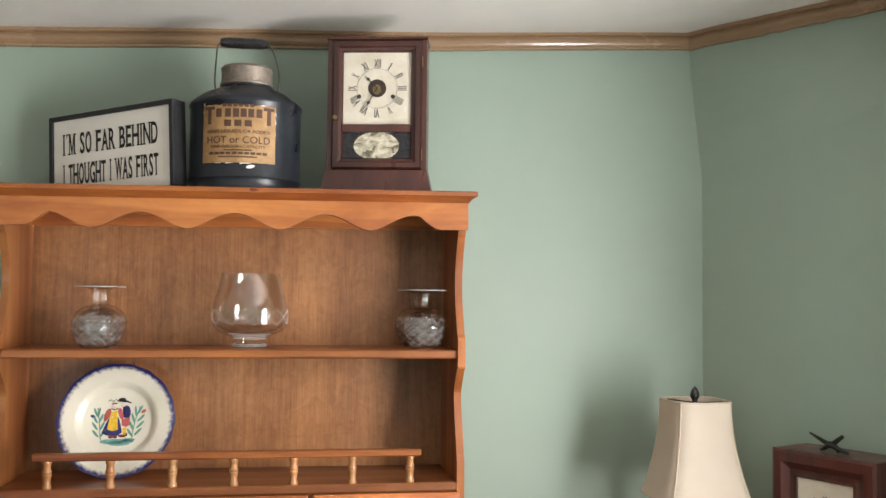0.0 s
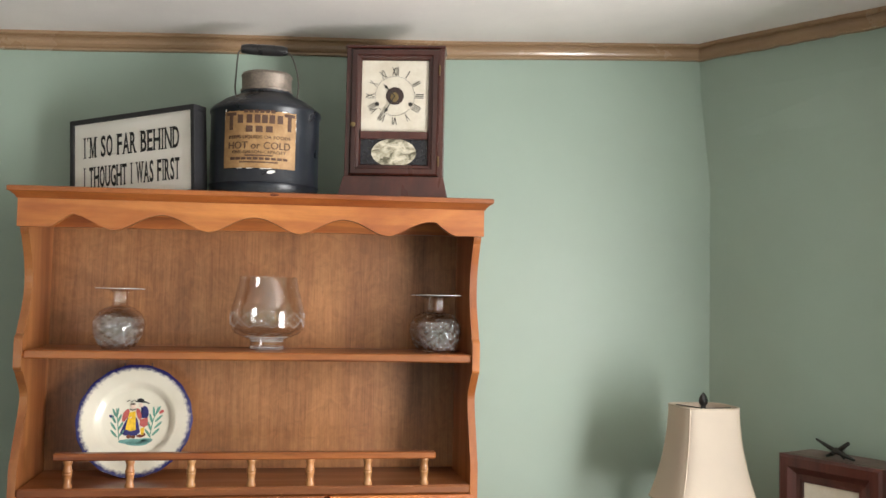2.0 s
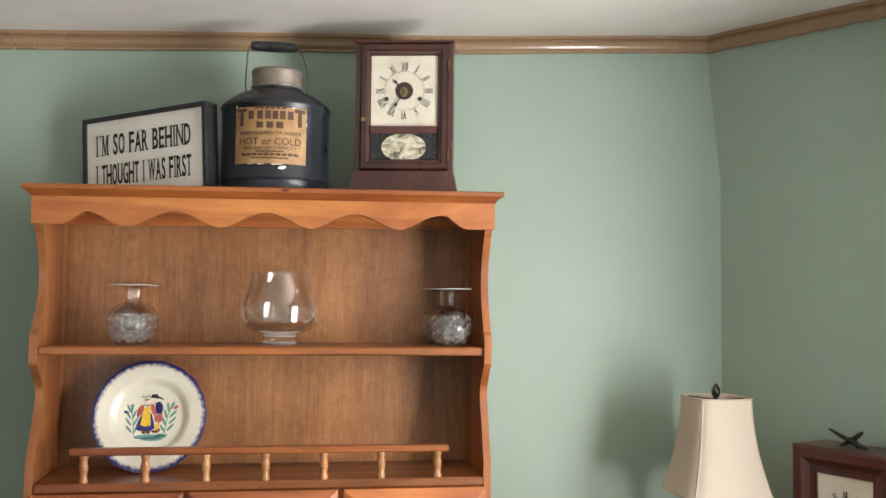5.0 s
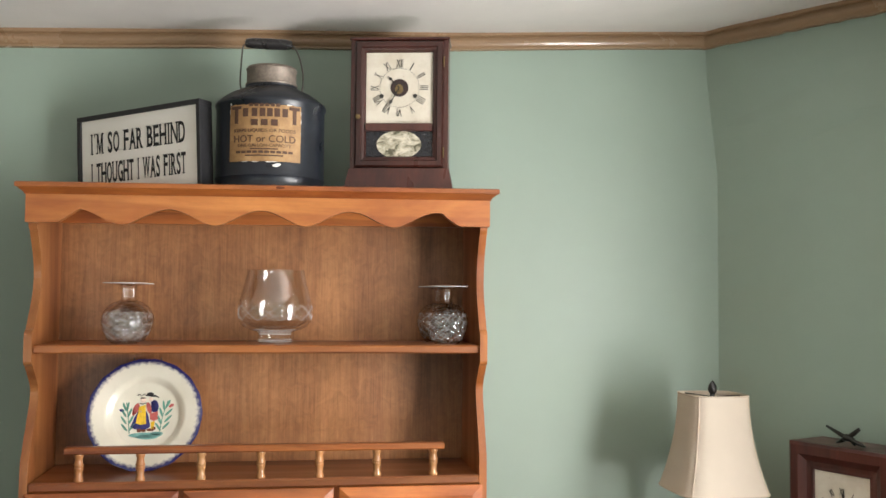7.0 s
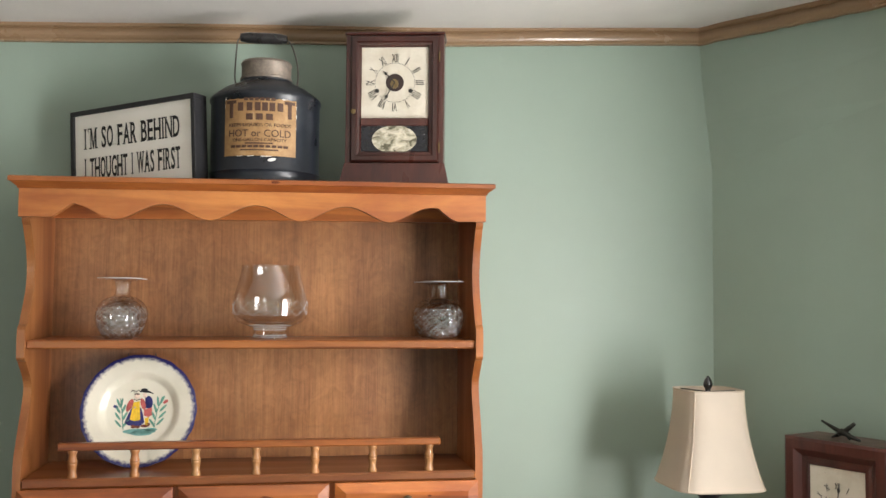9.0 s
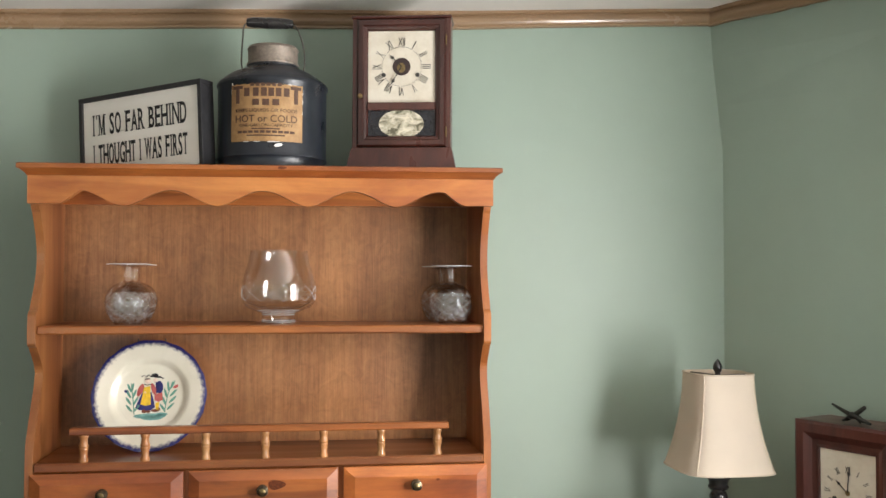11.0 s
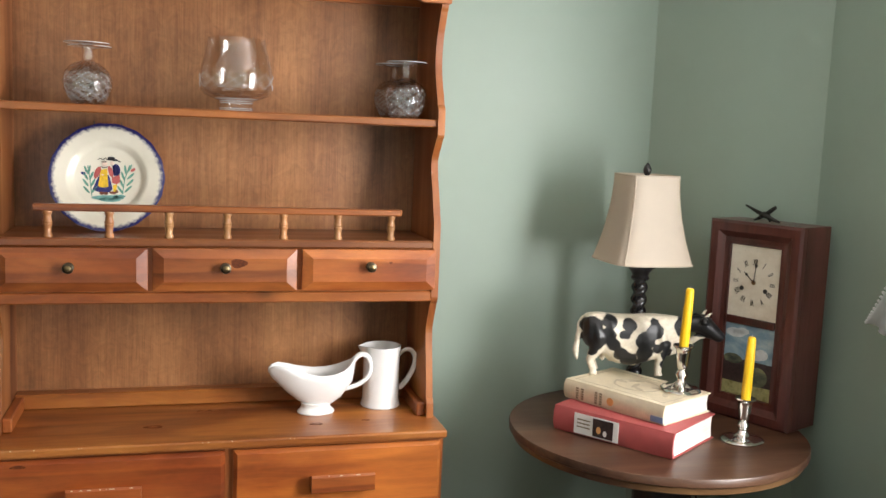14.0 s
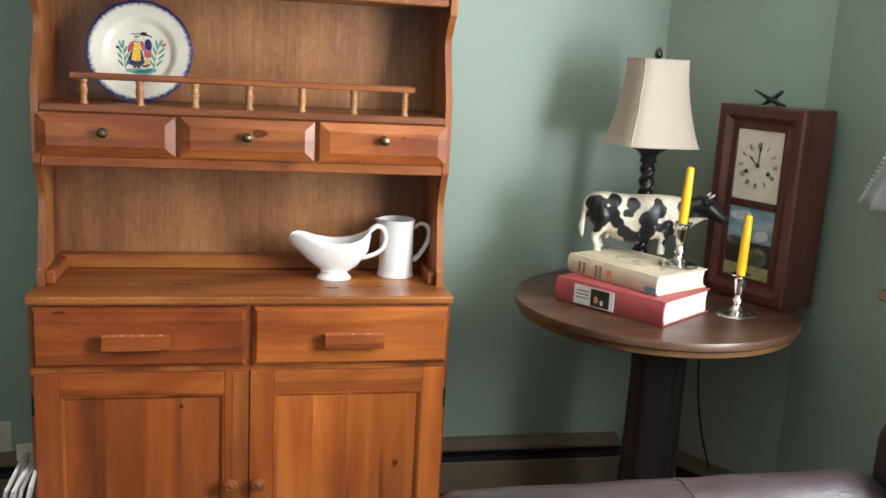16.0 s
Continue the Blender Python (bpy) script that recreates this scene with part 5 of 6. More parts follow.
def pitcher(x, y, z, m_turn):
    p = thing("milk_pitcher", "tall white porcelain milk pitcher", "pitcher", pose(x, y, z, 0, 0, m_turn))
    h = 0.160
    def lip(a, zz):
        t = max(0.0, (zz - 0.125) / 0.038)
        d = abs((a - math.pi + math.pi) % (2 * math.pi) - math.pi)
        return 1 + 0.30 * t * max(0.0, 1 - d / 0.45) ** 1.5
    prof = [(0.0, 0.0), (0.050, 0.0), (0.052, 0.003), (0.050, 0.010), (0.0475, 0.022), (0.0475, 0.125), (0.048, 0.140), (0.0495, 0.154), (0.050, h), (0.047, h), (0.046, 0.155), (0.044, 0.12), (0.044, 0.012), (0.0, 0.008)]
    part("body", lathe(prof, 48, sides=lip), porcelain, p, "", "smooth")
    pts = smooth_path([(0.045, 0, 0.132), (0.062, 0, 0.146), (0.080, 0, 0.143), (0.091, 0, 0.122), (0.086, 0, 0.095), (0.070, 0, 0.066), (0.055, 0, 0.048), (0.045, 0, 0.046)], 5)
    part("handle", tube(pts, 0.0052, 12, None, 1.5), porcelain, p, "", "all")


gravy_boat(0.226, 0.102, 0.7632, 4)
pitcher(0.401, 0.145, 0.7632, 0)


# ---- corner table and what stands on it ----
TC, TR, TZ = (1.050, -0.142), 0.368, 0.766
table = thing("pedestal_table", "round dark walnut pedestal table in the corner", "table", pose(TC[0], TC[1], 0))
part("tabletop", lathe([(0.0, TZ - 0.021), (TR - 0.004, TZ - 0.021), (TR, TZ - 0.018), (TR, TZ - 0.003), (TR - 0.002, TZ), (0.0, TZ)], 96), walnut, table, "polished round walnut top with worn rim", "smooth")
part("apron", lathe([(0.0, TZ - 0.042), (TR - 0.020, TZ - 0.042), (TR - 0.011, TZ - 0.037), (TR - 0.009, TZ - 0.0215), (0.0, TZ - 0.0215)], 96), rim_wood, table, "paler worn moulding under the top", "smooth")


def column(a, z):
    return 1 + 0.05 * math.cos(8 * a)


part("column", lathe([(0.084, 0.06), (0.086, 0.10), (0.076, 0.30), (0.072, 0.55), (0.075, 0.66), (0.098, TZ - 0.0425)], 48, (0.030, 0, 0), sides=column), dark_walnut, table, "dark fluted column", "smooth")
part("base_plate", lathe([(0.0, 0.0), (0.27, 0.0), (0.275, 0.02), (0.26, 0.045), (0.16, 0.055), (0.12, 0.075), (0.0, 0.075)], 8, (0.030, 0, 0)), dark_walnut, table, "dark spreading base")

LX, LY = 1.076, 0.042
lamp = thing("table_lamp", "black twisted table lamp with a cream bell shade", "lamp", pose(LX, LY, TZ))
part("foot", lathe([(0.0, 0.0), (0.072, 0.0), (0.074, 0.008), (0.066, 0.018), (0.040, 0.026), (0.026, 0.040), (0.022, 0.052), (0.0, 0.054)], 40), lamp_black, lamp, "", "smooth")
twist = bmesh.new()
rings, n = [], 24
for i in range(130):
    z = 0.05 + 0.30 * i / 129
    ring = []
    for k in range(n):
        a = 2 * math.pi * k / n
        r = 0.0188 + 0.0032 * math.cos(2 * a - z * 190)
        ring.append(twist.verts.new((r * math.cos(a), r * math.sin(a), z)))
    rings.append(ring)
for a, b in zip(rings, rings[1:]):
    for k in range(n):
        twist.faces.new((a[k], a[(k + 1) % n], b[(k + 1) % n], b[k]))
part("twisted_column", twist, lamp_black, lamp, "black barley-twist column", "all")
part("collar", lathe([(0.0, 0.345), (0.022, 0.345), (0.025, 0.350), (0.021, 0.357), (0.024, 0.366), (0.034, 0.376), (0.045, 0.383), (0.046, 0.387), (0.012, 0.391), (0.011, 0.43), (0.0, 0.432)], 32), lamp_black, lamp, "", "smooth")


def shade_r(t):
    """Bell curve of the shade: t from the bottom (0) to the top (1)."""
    return 0.1125 - 0.039 * (1 - (1 - t) ** 1.9) - 0.001 * t


def squared(a):
    """Square plan with rounded corners."""
    return 1 / (abs(math.cos(a)) ** 4.2 + abs(math.sin(a)) ** 4.2) ** (1 / 4.2)


SH0, SH1 = 0.396, 0.624
shade_bm = bmesh.new()
prof = []
rows_n = 18
for i in range(rows_n + 1):
    t = i / rows_n
    prof.append((shade_r(t), SH0 + (SH1 - SH0) * t))
n = 72
for face_off in (0.0, -0.002):
    rings = []
    for r, z in prof:
        rings.append([shade_bm.verts.new(((r + face_off) * squared(2 * math.pi * k / n) * math.cos(2 * math.pi * k / n), (r + face_off) * squared(2 * math.pi * k / n) * math.sin(2 * math.pi * k / n), z)) for k in range(n)])
    for a, b in zip(rings, rings[1:]):
        for k in range(n):
            shade_bm.faces.new((a[k], a[(k + 1) % n], b[(k + 1) % n], b[k]))
shade = part("shade", shade_bm, shade_cloth, lamp, "cream fabric bell shade in four panels", "all")
for k in range(4):
    a = k * math.pi / 2 + math.pi / 4
    pts = [((r + 0.0008) * squared(a) * math.cos(a), (r + 0.0008) * squared(a) * math.sin(a), z) for r, z in prof]
    part("piping", tube(pts, 0.0013, 6), shade_piping, shade)
for r, z in (prof[0], prof[-1]):
    pts = [(r * squared(2 * math.pi * k / n) * math.cos(2 * math.pi * k / n), r * squared(2 * math.pi * k / n) * math.sin(2 * math.pi * k / n), z) for k in range(n + 1)]
    part("piping", tube(pts, 0.0018, 6), shade_piping, shade)
for k in range(3):
    a = k * 2 * math.pi / 3
    part("spider", tube([(0, 0, SH1 - 0.006), (0.08 * math.cos(a), 0.08 * math.sin(a), SH1 - 0.004)], 0.0015, 6), wire, lamp)
part("finial", lathe([(0.0, SH1 - 0.012), (0.008, SH1 - 0.010), (0.006, SH1), (0.010, SH1 + 0.006), (0.0115, SH1 + 0.013), (0.009, SH1 + 0.022), (0.0045, SH1 + 0.029), (0.0, SH1 + 0.034)], 20), lamp_black, lamp, "black acorn finial", "smooth")


def book(name, label, corner_a, corner_b, corner_c, z0, thick, cover, extras):
    """A closed book lying flat. a to b is the spine, b to c the lower edge."""
    a, b, c = Vector(corner_a), Vector(corner_b), Vector(corner_c)
    ln, wd = (b - a).length, (c - b).length
    ang = math.degrees(math.atan2((b - a).y, (b - a).x))
    k = thing(name, label, "book", pose(a.x, a.y, z0, 0, 0, ang))
    t = 0.0035
    part("lower_board", box(0, ln, 0.002, wd, 0, t, 0.001), cover, k)
    part("upper_board", box(0, ln, 0.002, wd, thick - t, thick, 0.001), cover, k)
    sp = [(0.010, 0.0), (0.002, 0.002), (-0.003, thick * 0.25), (-0.004, thick * 0.5), (-0.003, thick * 0.75), (0.002, thick - 0.002), (0.010, thick), (0.010, thick - t), (0.004, thick * 0.7), (0.003, thick * 0.5), (0.004, thick * 0.3), (0.010, t)]
    part("spine", prism(sp, "x", 0, ln), cover, k, "", "smooth")
    pg = [(0.006, t), (wd - 0.006, t), (wd - 0.010, thick * 0.35), (wd - 0.011, thick * 0.5), (wd - 0.010, thick * 0.65), (wd - 0.006, thick - t), (0.006, thick - t)]
    part("page_block", prism(pg, "x", 0.004, ln - 0.004), pages, k, "white page edges")
    extras(k, ln, wd, thick)
    return k


def red_extras(k, ln, wd, th):
    lab = part("spine_label", box(0.060, 0.180, -0.0052, -0.0038, 0.006, th - 0.006), paper, k, "white spine label with a dark picture")
    part("picture", box(0.112, 0.166, -0.0062, -0.0052, 0.009, th - 0.009), picture_dark, lab)
    part("picture_light", oval(0.128, 0.026, 0.006, 0.009, -0.0064, 12), orange_paper, lab)
    part("picture_light", oval(0.145, 0.021, 0.005, 0.007, -0.0064, 12), paper, lab)
    for z in (0.022, 0.031, 0.040):
        part("print_bar", box(0.068, 0.104, -0.0056, -0.0052, z, z + 0.003), bar_ink, lab)


def tan_extras(k, ln, wd, th):
    for x, zs in ((0.040, 0.030), (0.056, 0.030), (0.098, 0.032), (0.112, 0.032)):
        for i in range(5):
            z = 0.007 + i * (zs / 5)
            part("print_bar", box(x, x + 0.008, -0.0048, -0.0040, z, z + 0.0042), bar_ink, k)
    part("printed_ornament", oval(0.145, 0.022, 0.010, 0.010, -0.0044, 14), orange_paper, k)
    part("library_sticker", box(0.262, 0.296, -0.0048, -0.0038, 0.006, 0.020), blue_paper, k, "small blue sticker")
    for b in ((0.016, ln - 0.016, 0.020, 0.0225), (0.016, ln - 0.016, wd - 0.0225, wd - 0.020), (0.016, 0.0185, 0.0225, wd - 0.0225), (ln - 0.0185, ln - 0.016, 0.0225, wd - 0.0225)):
        part("cover_border", box(*b, th, th + 0.0004), faint_print, k)
    part("cover_print", prism(ell(ln / 2, wd / 2, 0.062, 0.050, 0.0, 32), "z", th, th + 0.0003), faint_print, k)
    part("cover_print", prism(ell(ln / 2, wd / 2, 0.057, 0.045, 0.0, 32), "z", th + 0.0003, th + 0.0005), book_tan, k)
    for i in range(7):
        cx, cy = 0.10 + 0.024 * i, 0.10 + 0.03 * math.sin(i * 1.7)
        own = prism(ell(cx, cy, 0.018 + 0.006 * math.sin(i), 0.007, i * 0.9), "z", th + 0.0004, th + 0.0008)
        part("cover_print", own, faint_print, k)


TAN_Z, TAN_T = TZ + 0.0622, 0.048
book("red_book", "thick red cloth book lying on the table", (0.783, -0.120), (0.966, -0.378), (1.147, -0.243), TZ + 0.0004, 0.0615, red_cloth, red_extras)
book("tan_book", "worn tan book lying on a red book", (0.832, -0.062), (0.968, -0.325), (1.136, -0.220), TAN_Z, TAN_T, book_tan, tan_extras)
BZ = TAN_Z + TAN_T


def candlestick(name, x, y, z, hold, candle, turn, lean=0.0):
    s = thing(name, "small silver candlestick with a curved foot", "candlestick", pose(x, y, z, 0, 0, turn), "silver candlesticks")
    def foot(a, zz):
        return 1 + (0.03 * math.cos(6 * a) + 0.10 * math.cos(2 * a)) * max(0, 1 - zz / 0.02)
    k = hold / 0.103
    prof = [(0.0, 0.0), (0.050, 0.0), (0.052, 0.003), (0.048, 0.007), (0.034, 0.010), (0.020, 0.014), (0.012, 0.020), (0.0095, 0.026), (0.0125, 0.032), (0.0145, 0.037), (0.0125, 0.042), (0.009, 0.047), (0.0115, 0.052), (0.0130, 0.058), (0.0150, 0.070), (0.0165, 0.084), (0.0180, 0.094), (0.0215, 0.099), (0.0250, 0.101), (0.0250, 0.104), (0.0125, 0.104), (0.0115, 0.096), (0.0, 0.094)]
    part("stick", lathe([(r, zz * k) for r, zz in prof], 48, sides=foot), silver, s, "", "smooth")
    c = thing("candle", "plain yellow taper candle in a silver candlestick", "candle", pose(x, y, z + hold * 0.945, lean, lean * 0.7, 0), "yellow candles")
    part("wax", lathe([(0.0, 0.0), (0.0100, 0.0), (0.0118, 0.014), (0.0112, candle * 0.6), (0.0098, candle - 0.008), (0.0090, candle - 0.003), (0.0065, candle), (0.0, candle + 0.0005)], 24), wax, c, "", "smooth")
    part("wick", tube([(0, 0, candle - 0.001), (0.0005, 0.0006, candle + 0.004)], 0.0008, 6), paper, c)


candlestick("candlestick", 1.212, -0.277, TZ + 0.0004, 0.106, 0.158, 20, 1.0)
candlestick("candlestick", 1.074, -0.208, BZ + 0.0012, 0.112, 0.148, 75, 2.0)


def cow_figure():
    """A standing cow, one mesh: body in sections, legs, head, ears, tail and udder, melted together."""
    own = bmesh.new()
    st = [(-0.006, 0.105, 0.016, 0.020), (0.004, 0.104, 0.030, 0.036), (0.03, 0.100, 0.037, 0.043), (0.07, 0.098, 0.041, 0.045), (0.11, 0.096, 0.042, 0.047), (0.15, 0.099, 0.037, 0.046), (0.18, 0.103, 0.030, 0.041), (0.205, 0.112, 0.022, 0.030), (0.225, 0.120, 0.016, 0.022)]
    rings = []
    st = [(x, zc - 0.008 - hh * 0.10 + (0.014 if x < 0.05 else 0.006 if x > 0.14 else 0), hw * 1.12, hh * (1.32 if 0.05 < x < 0.14 else 1.08 if x < 0.05 else 1.2)) for x, zc, hw, hh in st]
    for x, zc, hw, hh in st:
        rings.append([own.verts.new((x, hw * math.copysign(abs(math.cos(2 * math.pi * k / 20)) ** 0.75, math.cos(2 * math.pi * k / 20)), zc + hh * math.copysign(abs(math.sin(2 * math.pi * k / 20)) ** 0.8, math.sin(2 * math.pi * k / 20)))) for k in range(20)])
    for a, b in zip(rings, rings[1:]):
        for k in range(20):
            own.faces.new((a[k], a[(k + 1) % 20], b[(k + 1) % 20], b[k]))
    own.faces.new(rings[0])
    own.faces.new(rings[-1])
    for x, y, back in ((0.018, -0.024, 1), (0.030, 0.024, 1), (0.160, -0.024, 0), (0.172, 0.024, 0)):
        bend_x = -0.008 if back else 0.002
        tube([(x + 0.008, y, 0.085), (x + 0.004, y, 0.060), (x + bend_x, y, 0.036), (x, y, 0.014), (x + 0.002, y, 0.001)], [0.020, 0.015, 0.0085, 0.0075, 0.0095], 12, own)
    tube([(0.215, 0, 0.122), (0.245, -0.003, 0.128), (0.262, -0.006, 0.124), (0.285, -0.010, 0.104), (0.300, -0.013, 0.092)], [0.018, 0.021, 0.022, 0.016, 0.012], 16, own)
    tube([(0.180, 0, 0.052), (0.206, 0, 0.062), (0.230, -0.002, 0.082), (0.252, -0.005, 0.098), (0.272, -0.008, 0.098)], [0.010, 0.011, 0.010, 0.009, 0.006], 10, own, 0.6)
    for s in (-1, 1):
        tube([(0.256, s * 0.014, 0.140), (0.252, s * 0.034, 0.139), (0.250, s * 0.042, 0.134)], [0.006, 0.009, 0.003], 8, own)
        tube([(0.262, s * 0.010, 0.143), (0.266, s * 0.018, 0.153), (0.272, s * 0.018, 0.158)], [0.0045, 0.004, 0.002], 8, own)
    tube([(0.0, 0, 0.138), (-0.010, 0, 0.120), (-0.014, -0.004, 0.085), (-0.018, -0.006, 0.055), (-0.014, -0.006, 0.030)], [0.007, 0.007, 0.006, 0.008, 0.003], 8, own)
    tube([(0.055, 0, 0.070), (0.052, 0, 0.050), (0.050, 0, 0.040)], [0.024, 0.022, 0.012], 14, own)
    for x, z0, z1 in ((0.022, 0.128, 0.060), (0.052, 0.136, 0.075), (0.158, 0.128, 0.066)):
        for y in (-0.034, 0.034):
            tube([(x - 0.004, y * 0.9, z0), (x + 0.003, y * 1.08, (z0 + z1) / 2), (x + 0.008, y * 0.95, z1)], [0.006, 0.011, 0.006], 8, own)
    for x in (0.042, 0.058):
        for y in (-0.009, 0.009):
            tube([(x, y, 0.046), (x - 0.001, y, 0.030)], [0.005, 0.0035], 8, own)
    ob = solid("cow_figurine", own, cow_coat, "black and white painted cow figurine standing on books", "figurine", "", "all")
    ob.matrix_world = pose(0.900, -0.010, BZ + 0.0006, 0, 0, -12) @ Matrix.Diagonal((1.2, 1.12, 1.08, 1))
    rm = ob.modifiers.new("melt", "REMESH")
    rm.mode, rm.voxel_size, rm.use_smooth_shade = "VOXEL", 0.0032, True
    sm = ob.modifiers.new("soften", "SMOOTH")
    sm.factor, sm.iterations = 0.5, 4


cow_figure()


def ogee_clock():
    a, b = Vector((1.252, -0.006)), Vector((1.360, -0.248))
    w = (b - a).length
    ang = math.degrees(math.atan2((b - a).y, (b - a).x))
    h, d = 0.518, 0.125
    k = thing("mantel_clock", "reddish rosewood mantel clock with a painted glass", "clock", pose(a.x, a.y, TZ + 0.0005, 0, 0, ang))
    part("case", box(0, w, 0.012, d, 0, h, 0.002), rosewood, k)
    # stepped and hollowed frame, mitred at the corners
    steps = [(0.0, 0.012), (0.0, -0.004), (0.007, -0.009), (0.027, -0.010), (0.036, -0.004), (0.043, 0.001), (0.053, 0.003), (0.060, 0.002), (0.062, 0.008)]
    fr = bmesh.new()
    rings = [[fr.verts.new(p) for p in ((i, y, i), (w - i, y, i), (w - i, y, h - i), (i, y, h - i))] for i, y in steps]
    for p, q in zip(rings, rings[1:]):
        for i in range(4):
            fr.faces.new((p[i], p[(i + 1) % 4], q[(i + 1) % 4], q[i]))
    part("ogee_frame", fr, rosewood, k, "dark hollowed ogee frame")
    x0, x1 = 0.062, w - 0.062
    zs = 0.250
    part("door_bar", box(x0, x1, 0.000, 0.010, zs, zs + 0.020, 0.002), mahogany, k)
    dial = part("dial", box(x0, x1, 0.006, 0.011, zs + 0.020, h - 0.062), dial_cream, k, "cream dial with roman numerals")
    cx, cz = w / 2, zs + 0.020 + (h - 0.062 - zs - 0.020) / 2
    roman_ring(dial, 0.053, 0.015, 0.0055, dial_ink, cx, cz, NUMERALS)
    for x in (-0.034, 0.034):
        part("winding_hole", oval(cx + x, cz - 0.018, 0.006, 0.006, 0.0054, 16), dial_ink, dial)
    part("hub", oval(cx, cz, 0.006, 0.006, 0.0045, 16), brass, dial)
    part("hour_pointer", hand_shape(cx, cz, 0.040, radians(140), 0.0045), dial_ink, dial)
    part("minute_pointer", hand_shape(cx, cz, 0.062, radians(84), 0.0035), dial_ink, dial)
    low = part("painted_glass", box(x0, x1, 0.006, 0.011, 0.158, zs), sky_paint, k, "painted glass with a blue sky over fields")
    part("painted_field", box(x0, x1, 0.006, 0.011, 0.062, 0.096), meadow_paint, low)
    part("painted_barn", box(x0, x1, 0.006, 0.011, 0.096, 0.158), picture_dark, low)
    part("painted_hedge", oval(x0 + 0.028, 0.157, 0.027, 0.013, 0.0055, 16), field_paint, low)
    part("painted_hedge", oval(x1 - 0.040, 0.120, 0.030, 0.026, 0.0055, 16), field_paint, low)
    for cx2, cz2, rx2, rz2 in ((0.030, 0.226, 0.028, 0.012), (0.050, 0.232, 0.020, 0.009), (0.108, 0.180, 0.020, 0.014), (0.098, 0.172, 0.016, 0.009)):
        part("painted_cloud", oval(x0 + cx2, cz2, rx2, rz2, 0.0056, 18), cloud_paint, low)
    # crossed bronze ornament on top
    o = thing("bronze_ornament", "small dark bronze ornament with crossed bars on a clock", "ornament", pose((a.x + b.x) / 2 + 0.03, (a.y + b.y) / 2 + 0.02, TZ + h + 0.001, 0, 0, ang) @ Matrix.Diagonal((0.85, 0.85, 0.85, 1)))
    part("bar", tube([(-0.062, 0, 0.046), (-0.02, 0, 0.028), (0.02, 0, 0.014), (0.055, 0, 0.004)], [0.003, 0.006, 0.007, 0.003], 10), bronze, o, "", "all")
    part("bar", tube([(0.040, -0.004, 0.048), (0.015, 0.002, 0.030), (-0.015, 0.006, 0.012), (-0.035, 0.008, 0.003)], [0.005, 0.007, 0.006, 0.003], 10), bronze, o, "", "all")
    part("body", tube([(-0.012, 0, 0.016), (0.0, 0, 0.022), (0.022, 0, 0.016)], [0.006, 0.010, 0.006], 12), bronze, o, "", "all")
    part("leg", tube([(0.01, 0, 0.018), (0.018, 0.010, 0.002)], [0.004, 0.003], 8), bronze, o)


ogee_clock()

cord_pts = smooth_path([(1.20, 0.10, 0.712), (1.285, 0.085, 0.67), (1.310, 0.08, 0.60), (1.322, 0.08, 0.45), (1.345, 0.07, 0.30), (1.385, 0.04, 0.14), (1.40, 0.02, 0.04), (1.38, -0.02, 0.006)], 6)
solid("lamp_cord", tube(cord_pts, 0.003, 8), lamp_black, "thin black lamp cord hanging down behind the table", "cord", "", "all")


# ---- curtain at the east window ----
def curtain_sheet(outline_left, outline_right, folds, depth, rows=36, cols=60):
    """A hanging cloth between two edges, each a list of (y, z) from top to bottom, with folds that deepen downwards."""
    own = bmesh.new()
    le, ri = smooth_path([(0, y, z) for y, z in outline_left], 12), smooth_path([(0, y, z) for y, z in outline_right], 12)
    grid = []
    for i in range(rows + 1):
        t = i / rows
        p, q = le[min(int(t * (len(le) - 1)), len(le) - 1)], ri[min(int(t * (len(ri) - 1)), len(ri) - 1)]
        line = []
        for j in range(cols + 1):
            s = j / cols
            w = p.lerp(q, s)
            line.append(own.verts.new((depth * (0.45 + 0.55 * t) * math.sin(folds * 2 * math.pi * s + 0.6 * math.sin(3 * t)), w.y, w.z)))
        grid.append(line)
    for a, b in zip(grid, grid[1:]):
        for j in range(cols):
            own.faces.new((a[j], a[j + 1], b[j + 1], b[j]))
    return own


curtain = thing("curtain", "white cotton curtain with a small ball fringe", "curtain", pose(1.408, 0, 0))
cas = part("cascade", curtain_sheet([(-0.70, 2.05), (-0.68, 1.70), (-0.60, 1.40), (-0.52, 1.24), (-0.432, 1.088)], [(-0.86, 2.05), (-0.84, 1.7), (-0.80, 1.4), (-0.76, 1.2), (-0.66, 1.050)], 2.5, 0.014), curtain_cloth, curtain, "", "all")
cas.location.x = -0.004
side = part("side_panel", curtain_sheet([(-0.66, 2.05), (-0.62, 1.5), (-0.555, 1.15), (-0.535, 1.02), (-0.570, 0.93)], [(-0.92, 2.05), (-0.90, 1.5), (-0.86, 1.15), (-0.83, 1.0), (-0.82, 0.915)], 3.5, 0.016), curtain_cloth, curtain, "", "all")
side.location.x = 0.036
for o in (cas, side):
    so = o.modifiers.new("cloth", "SOLIDIFY")
    so.thickness = 0.0015
fr_pts = smooth_path([(0, -0.68, 1.70), (0, -0.60, 1.40), (0, -0.52, 1.24), (0, -0.432, 1.088)], 16)
fringe = None
for p in fr_pts:
    own = bmesh.new()
    bmesh.ops.create_icosphere(own, subdivisions=1, radius=0.0045)
    fringe = join(fringe, own, Matrix.Translation(p + Vector((0.0, 0.004, 0))))
fr = part("ball_fringe", fringe, curtain_cloth, curtain, "row of small white fringe balls")
tagged(fr, kind="stuff")
rod = thing("curtain_rod", "dark metal curtain rod above the window", "curtain rod", pose(1.43, 0, 2.055))
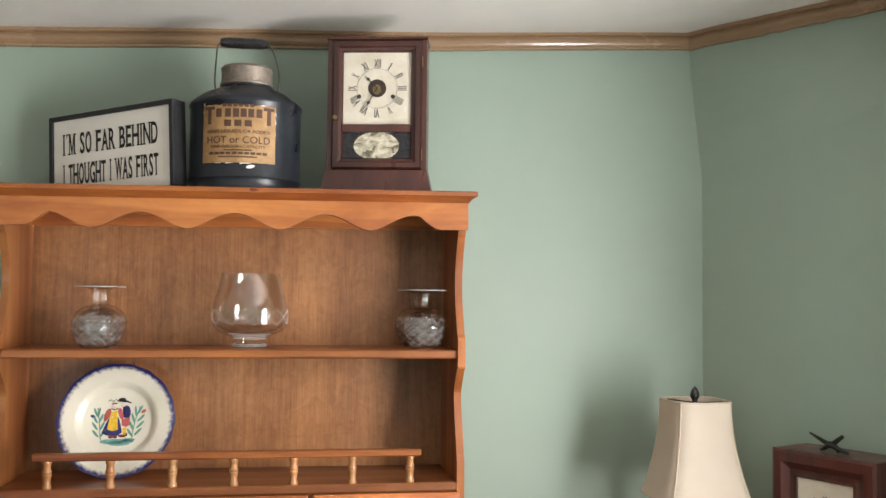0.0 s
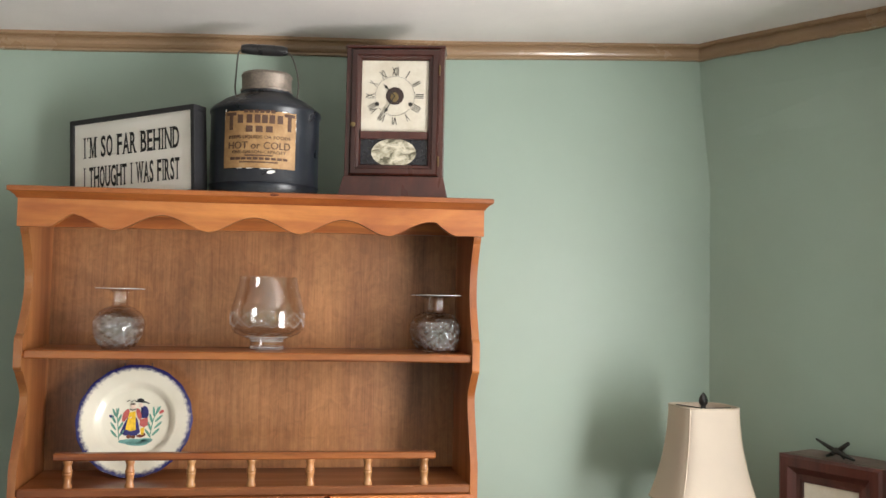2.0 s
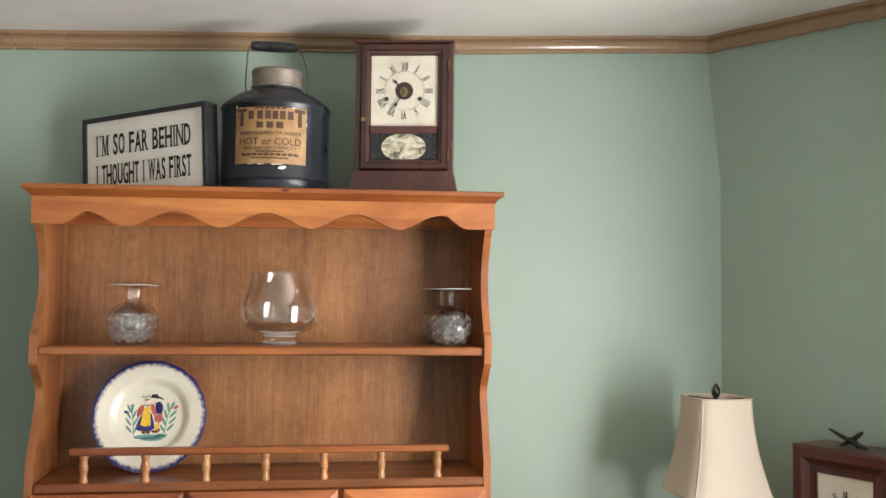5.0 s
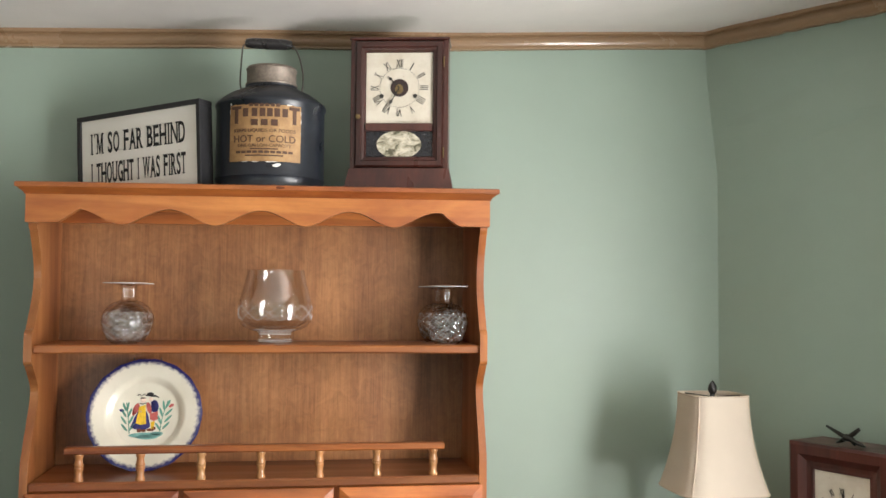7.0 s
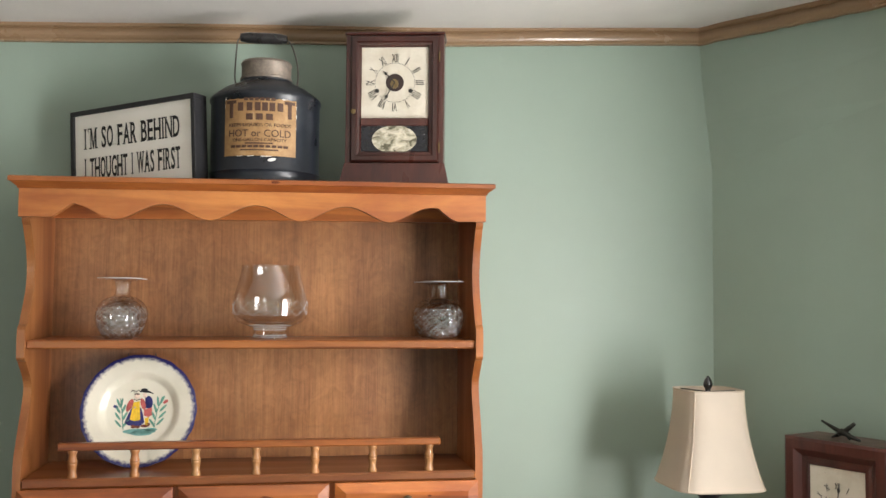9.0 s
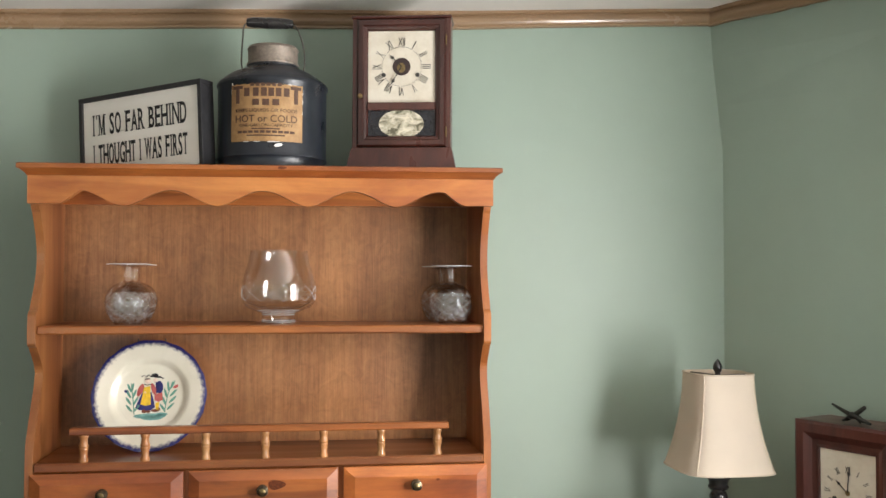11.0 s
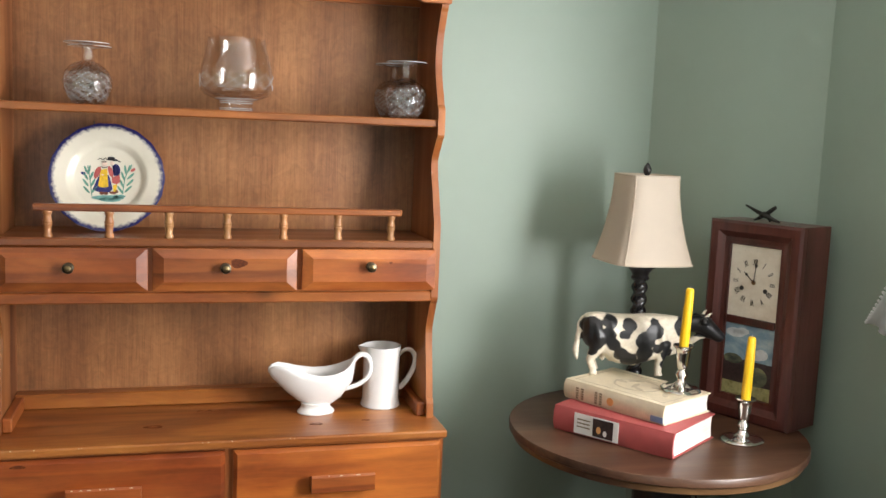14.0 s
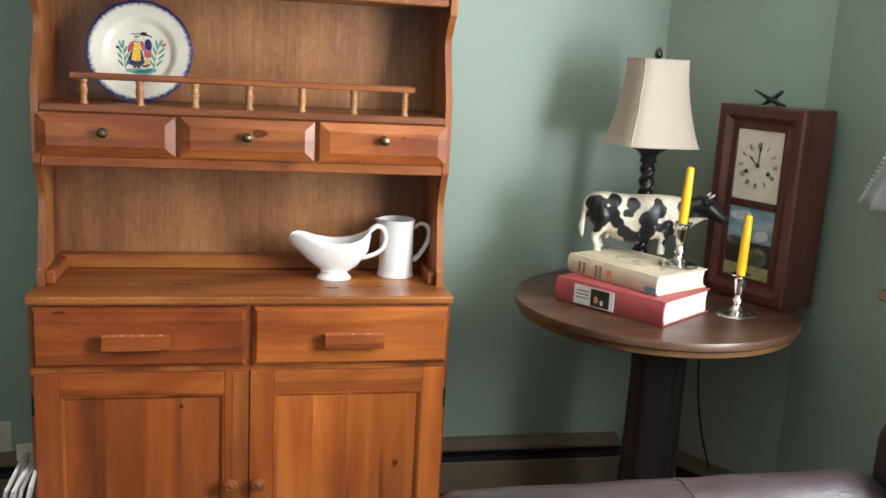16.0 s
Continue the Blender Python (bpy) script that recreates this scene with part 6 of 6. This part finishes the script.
part("rod", tube([(0, -1.86, 0), (0, -0.60, 0)], 0.008, 12), black_iron, rod, "", "all")
for y in (-1.80, -0.66):
    part("bracket", box(-0.004, 0.07, y - 0.006, y + 0.006, -0.02, 0.006), black_iron, rod)
part("knob", lathe([(0.0, -0.016), (0.012, -0.012), (0.016, 0), (0.012, 0.012), (0.0, 0.016)], 14, (0, -0.592, 0)), black_iron, rod, "", "smooth")


# ---- leather seats ----
def cushion(x0, x1, y0, y1, z0, z1, r):
    """A stuffed block with round edges."""
    return box(x0, x1, y0, y1, z0, z1, r, None, 5)


def back_cushion(x0, x1, top, r=0.045):
    """A long stuffed back: steep on its outer side, rolling down towards the seat, with round ends."""
    prof = [(0.020, 0.20), (0.022, 0.45), (0.020, top - 0.045), (0.012, top - 0.018), (-0.006, top - 0.005), (-0.035, top), (-0.070, top - 0.004), (-0.110, top - 0.017), (-0.150, top - 0.040), (-0.180, top - 0.072), (-0.198, top - 0.115), (-0.200, 0.20)]
    own = bmesh.new()
    spans = [(x0 + r - r * math.sin(radians(a)), r - r * math.cos(radians(a))) for a in (90, 72, 54, 36, 18, 0)]
    spans += [(x0 + (x1 - x0) * i / 12, 0.0012 * math.sin(i * 2.1)) for i in range(2, 11)]
    spans += [(x1 - r + r * math.sin(radians(a)), r - r * math.cos(radians(a))) for a in (0, 18, 36, 54, 72, 90)]
    rings = [[own.verts.new((x, -0.09 + (y + 0.09) * (1 - inset / 0.14), z - (inset * 0.8 if z > 0.4 else 0))) for y, z in prof] for x, inset in spans]
    n = len(prof)
    for a, b in zip(rings, rings[1:]):
        for i in range(n):
            own.faces.new((a[i], a[(i + 1) % n], b[(i + 1) % n], b[i]))
    own.faces.new(rings[0])
    own.faces.new(rings[-1])
    return own


chair = thing("leather_armchair", "dark brown leather armchair seen from its back", "armchair", pose(0.66, -1.02, 0, 0, 0, 1.5))
CH = 0.708
part("backrest", back_cushion(-0.372, 0.412, CH, 0.035), leather_brown, chair, "", "all")
part("seam", tube([(0.044, 0.0225, 0.22), (0.044, 0.0225, CH - 0.05), (0.044, 0.012, CH - 0.018), (0.044, -0.006, CH - 0.004), (0.044, -0.035, CH + 0.0008), (0.044, -0.07, CH - 0.003), (0.044, -0.11, CH - 0.016), (0.044, -0.15, CH - 0.039)], 0.0009, 6), thread, chair, "pale stitched seam", "all")
part("seat", cushion(-0.27, 0.27, -0.72, -0.20, 0.18, 0.44, 0.05), leather_brown, chair, "", "all")
for s in (-1, 1):
    part("arm", cushion(min(s * 0.27, s * 0.40), max(s * 0.27, s * 0.40), -0.76, -0.16, 0.10, 0.58, 0.05), leather_brown, chair, "", "all")
part("front_rail", box(-0.28, 0.28, -0.70, -0.05, 0.08, 0.20, 0.01), leather_brown, chair)
for x in (-0.33, 0.33):
    for y in (-0.68, -0.06):
        part("leg", box(x - 0.025, x + 0.025, y - 0.025, y + 0.025, 0.0, 0.12, 0.004), dark_walnut, chair)

rec = thing("leather_recliner", "black leather recliner beside the window", "recliner", pose(1.240, -1.042, 0, 0, 0, 0))
part("backrest", cushion(-0.18, 0.19, -0.20, 0.02, 0.25, 0.815, 0.045), leather_black, rec, "", "all")
part("seat", cushion(-0.16, 0.17, -0.56, -0.20, 0.16, 0.46, 0.06), leather_black, rec, "", "all")
part("base", box(-0.16, 0.17, -0.54, -0.02, 0.0, 0.20, 0.02), leather_black, rec)

# papers leaning beside the hutch
for i, (x, hgt, y0) in enumerate(((-0.590, 0.325, -0.06), (-0.602, 0.318, -0.05), (-0.613, 0.322, -0.065), (-0.625, 0.312, -0.045), (-0.636, 0.318, -0.06))):
    mag = thing("magazine", "thin white magazine leaning beside the hutch", "magazine", pose(x, y0, 0.001, 0, 14, 4 - 3 * (i % 3)), "magazines beside the hutch")
    part("cover", box(-0.0045, -0.0037, -0.11, 0.11, 0, hgt, 0.0), paper, mag)
    part("cover", box(0.0037, 0.0045, -0.11, 0.11, 0, hgt, 0.0), bar_ink if i % 2 else paper, mag)
    part("page_block", box(-0.0037, 0.0037, -0.108, 0.108, 0.002, hgt - 0.002), pages, mag)

# a small folded card on the heater's hood
card = thing("paper_card", "small folded cream card lying on the heater", "card", pose(-0.618, 0.288, 0.1905, 0, 0, 12))
part("leaf", prism([(-0.022, 0.0), (-0.020, 0.0), (-0.002, 0.040), (-0.004, 0.041)], "x", -0.020, 0.022), plastic, card)
part("leaf", prism([(0.016, 0.0), (0.018, 0.0), (-0.002, 0.041), (-0.004, 0.040)], "x", -0.020, 0.022), plastic, card)
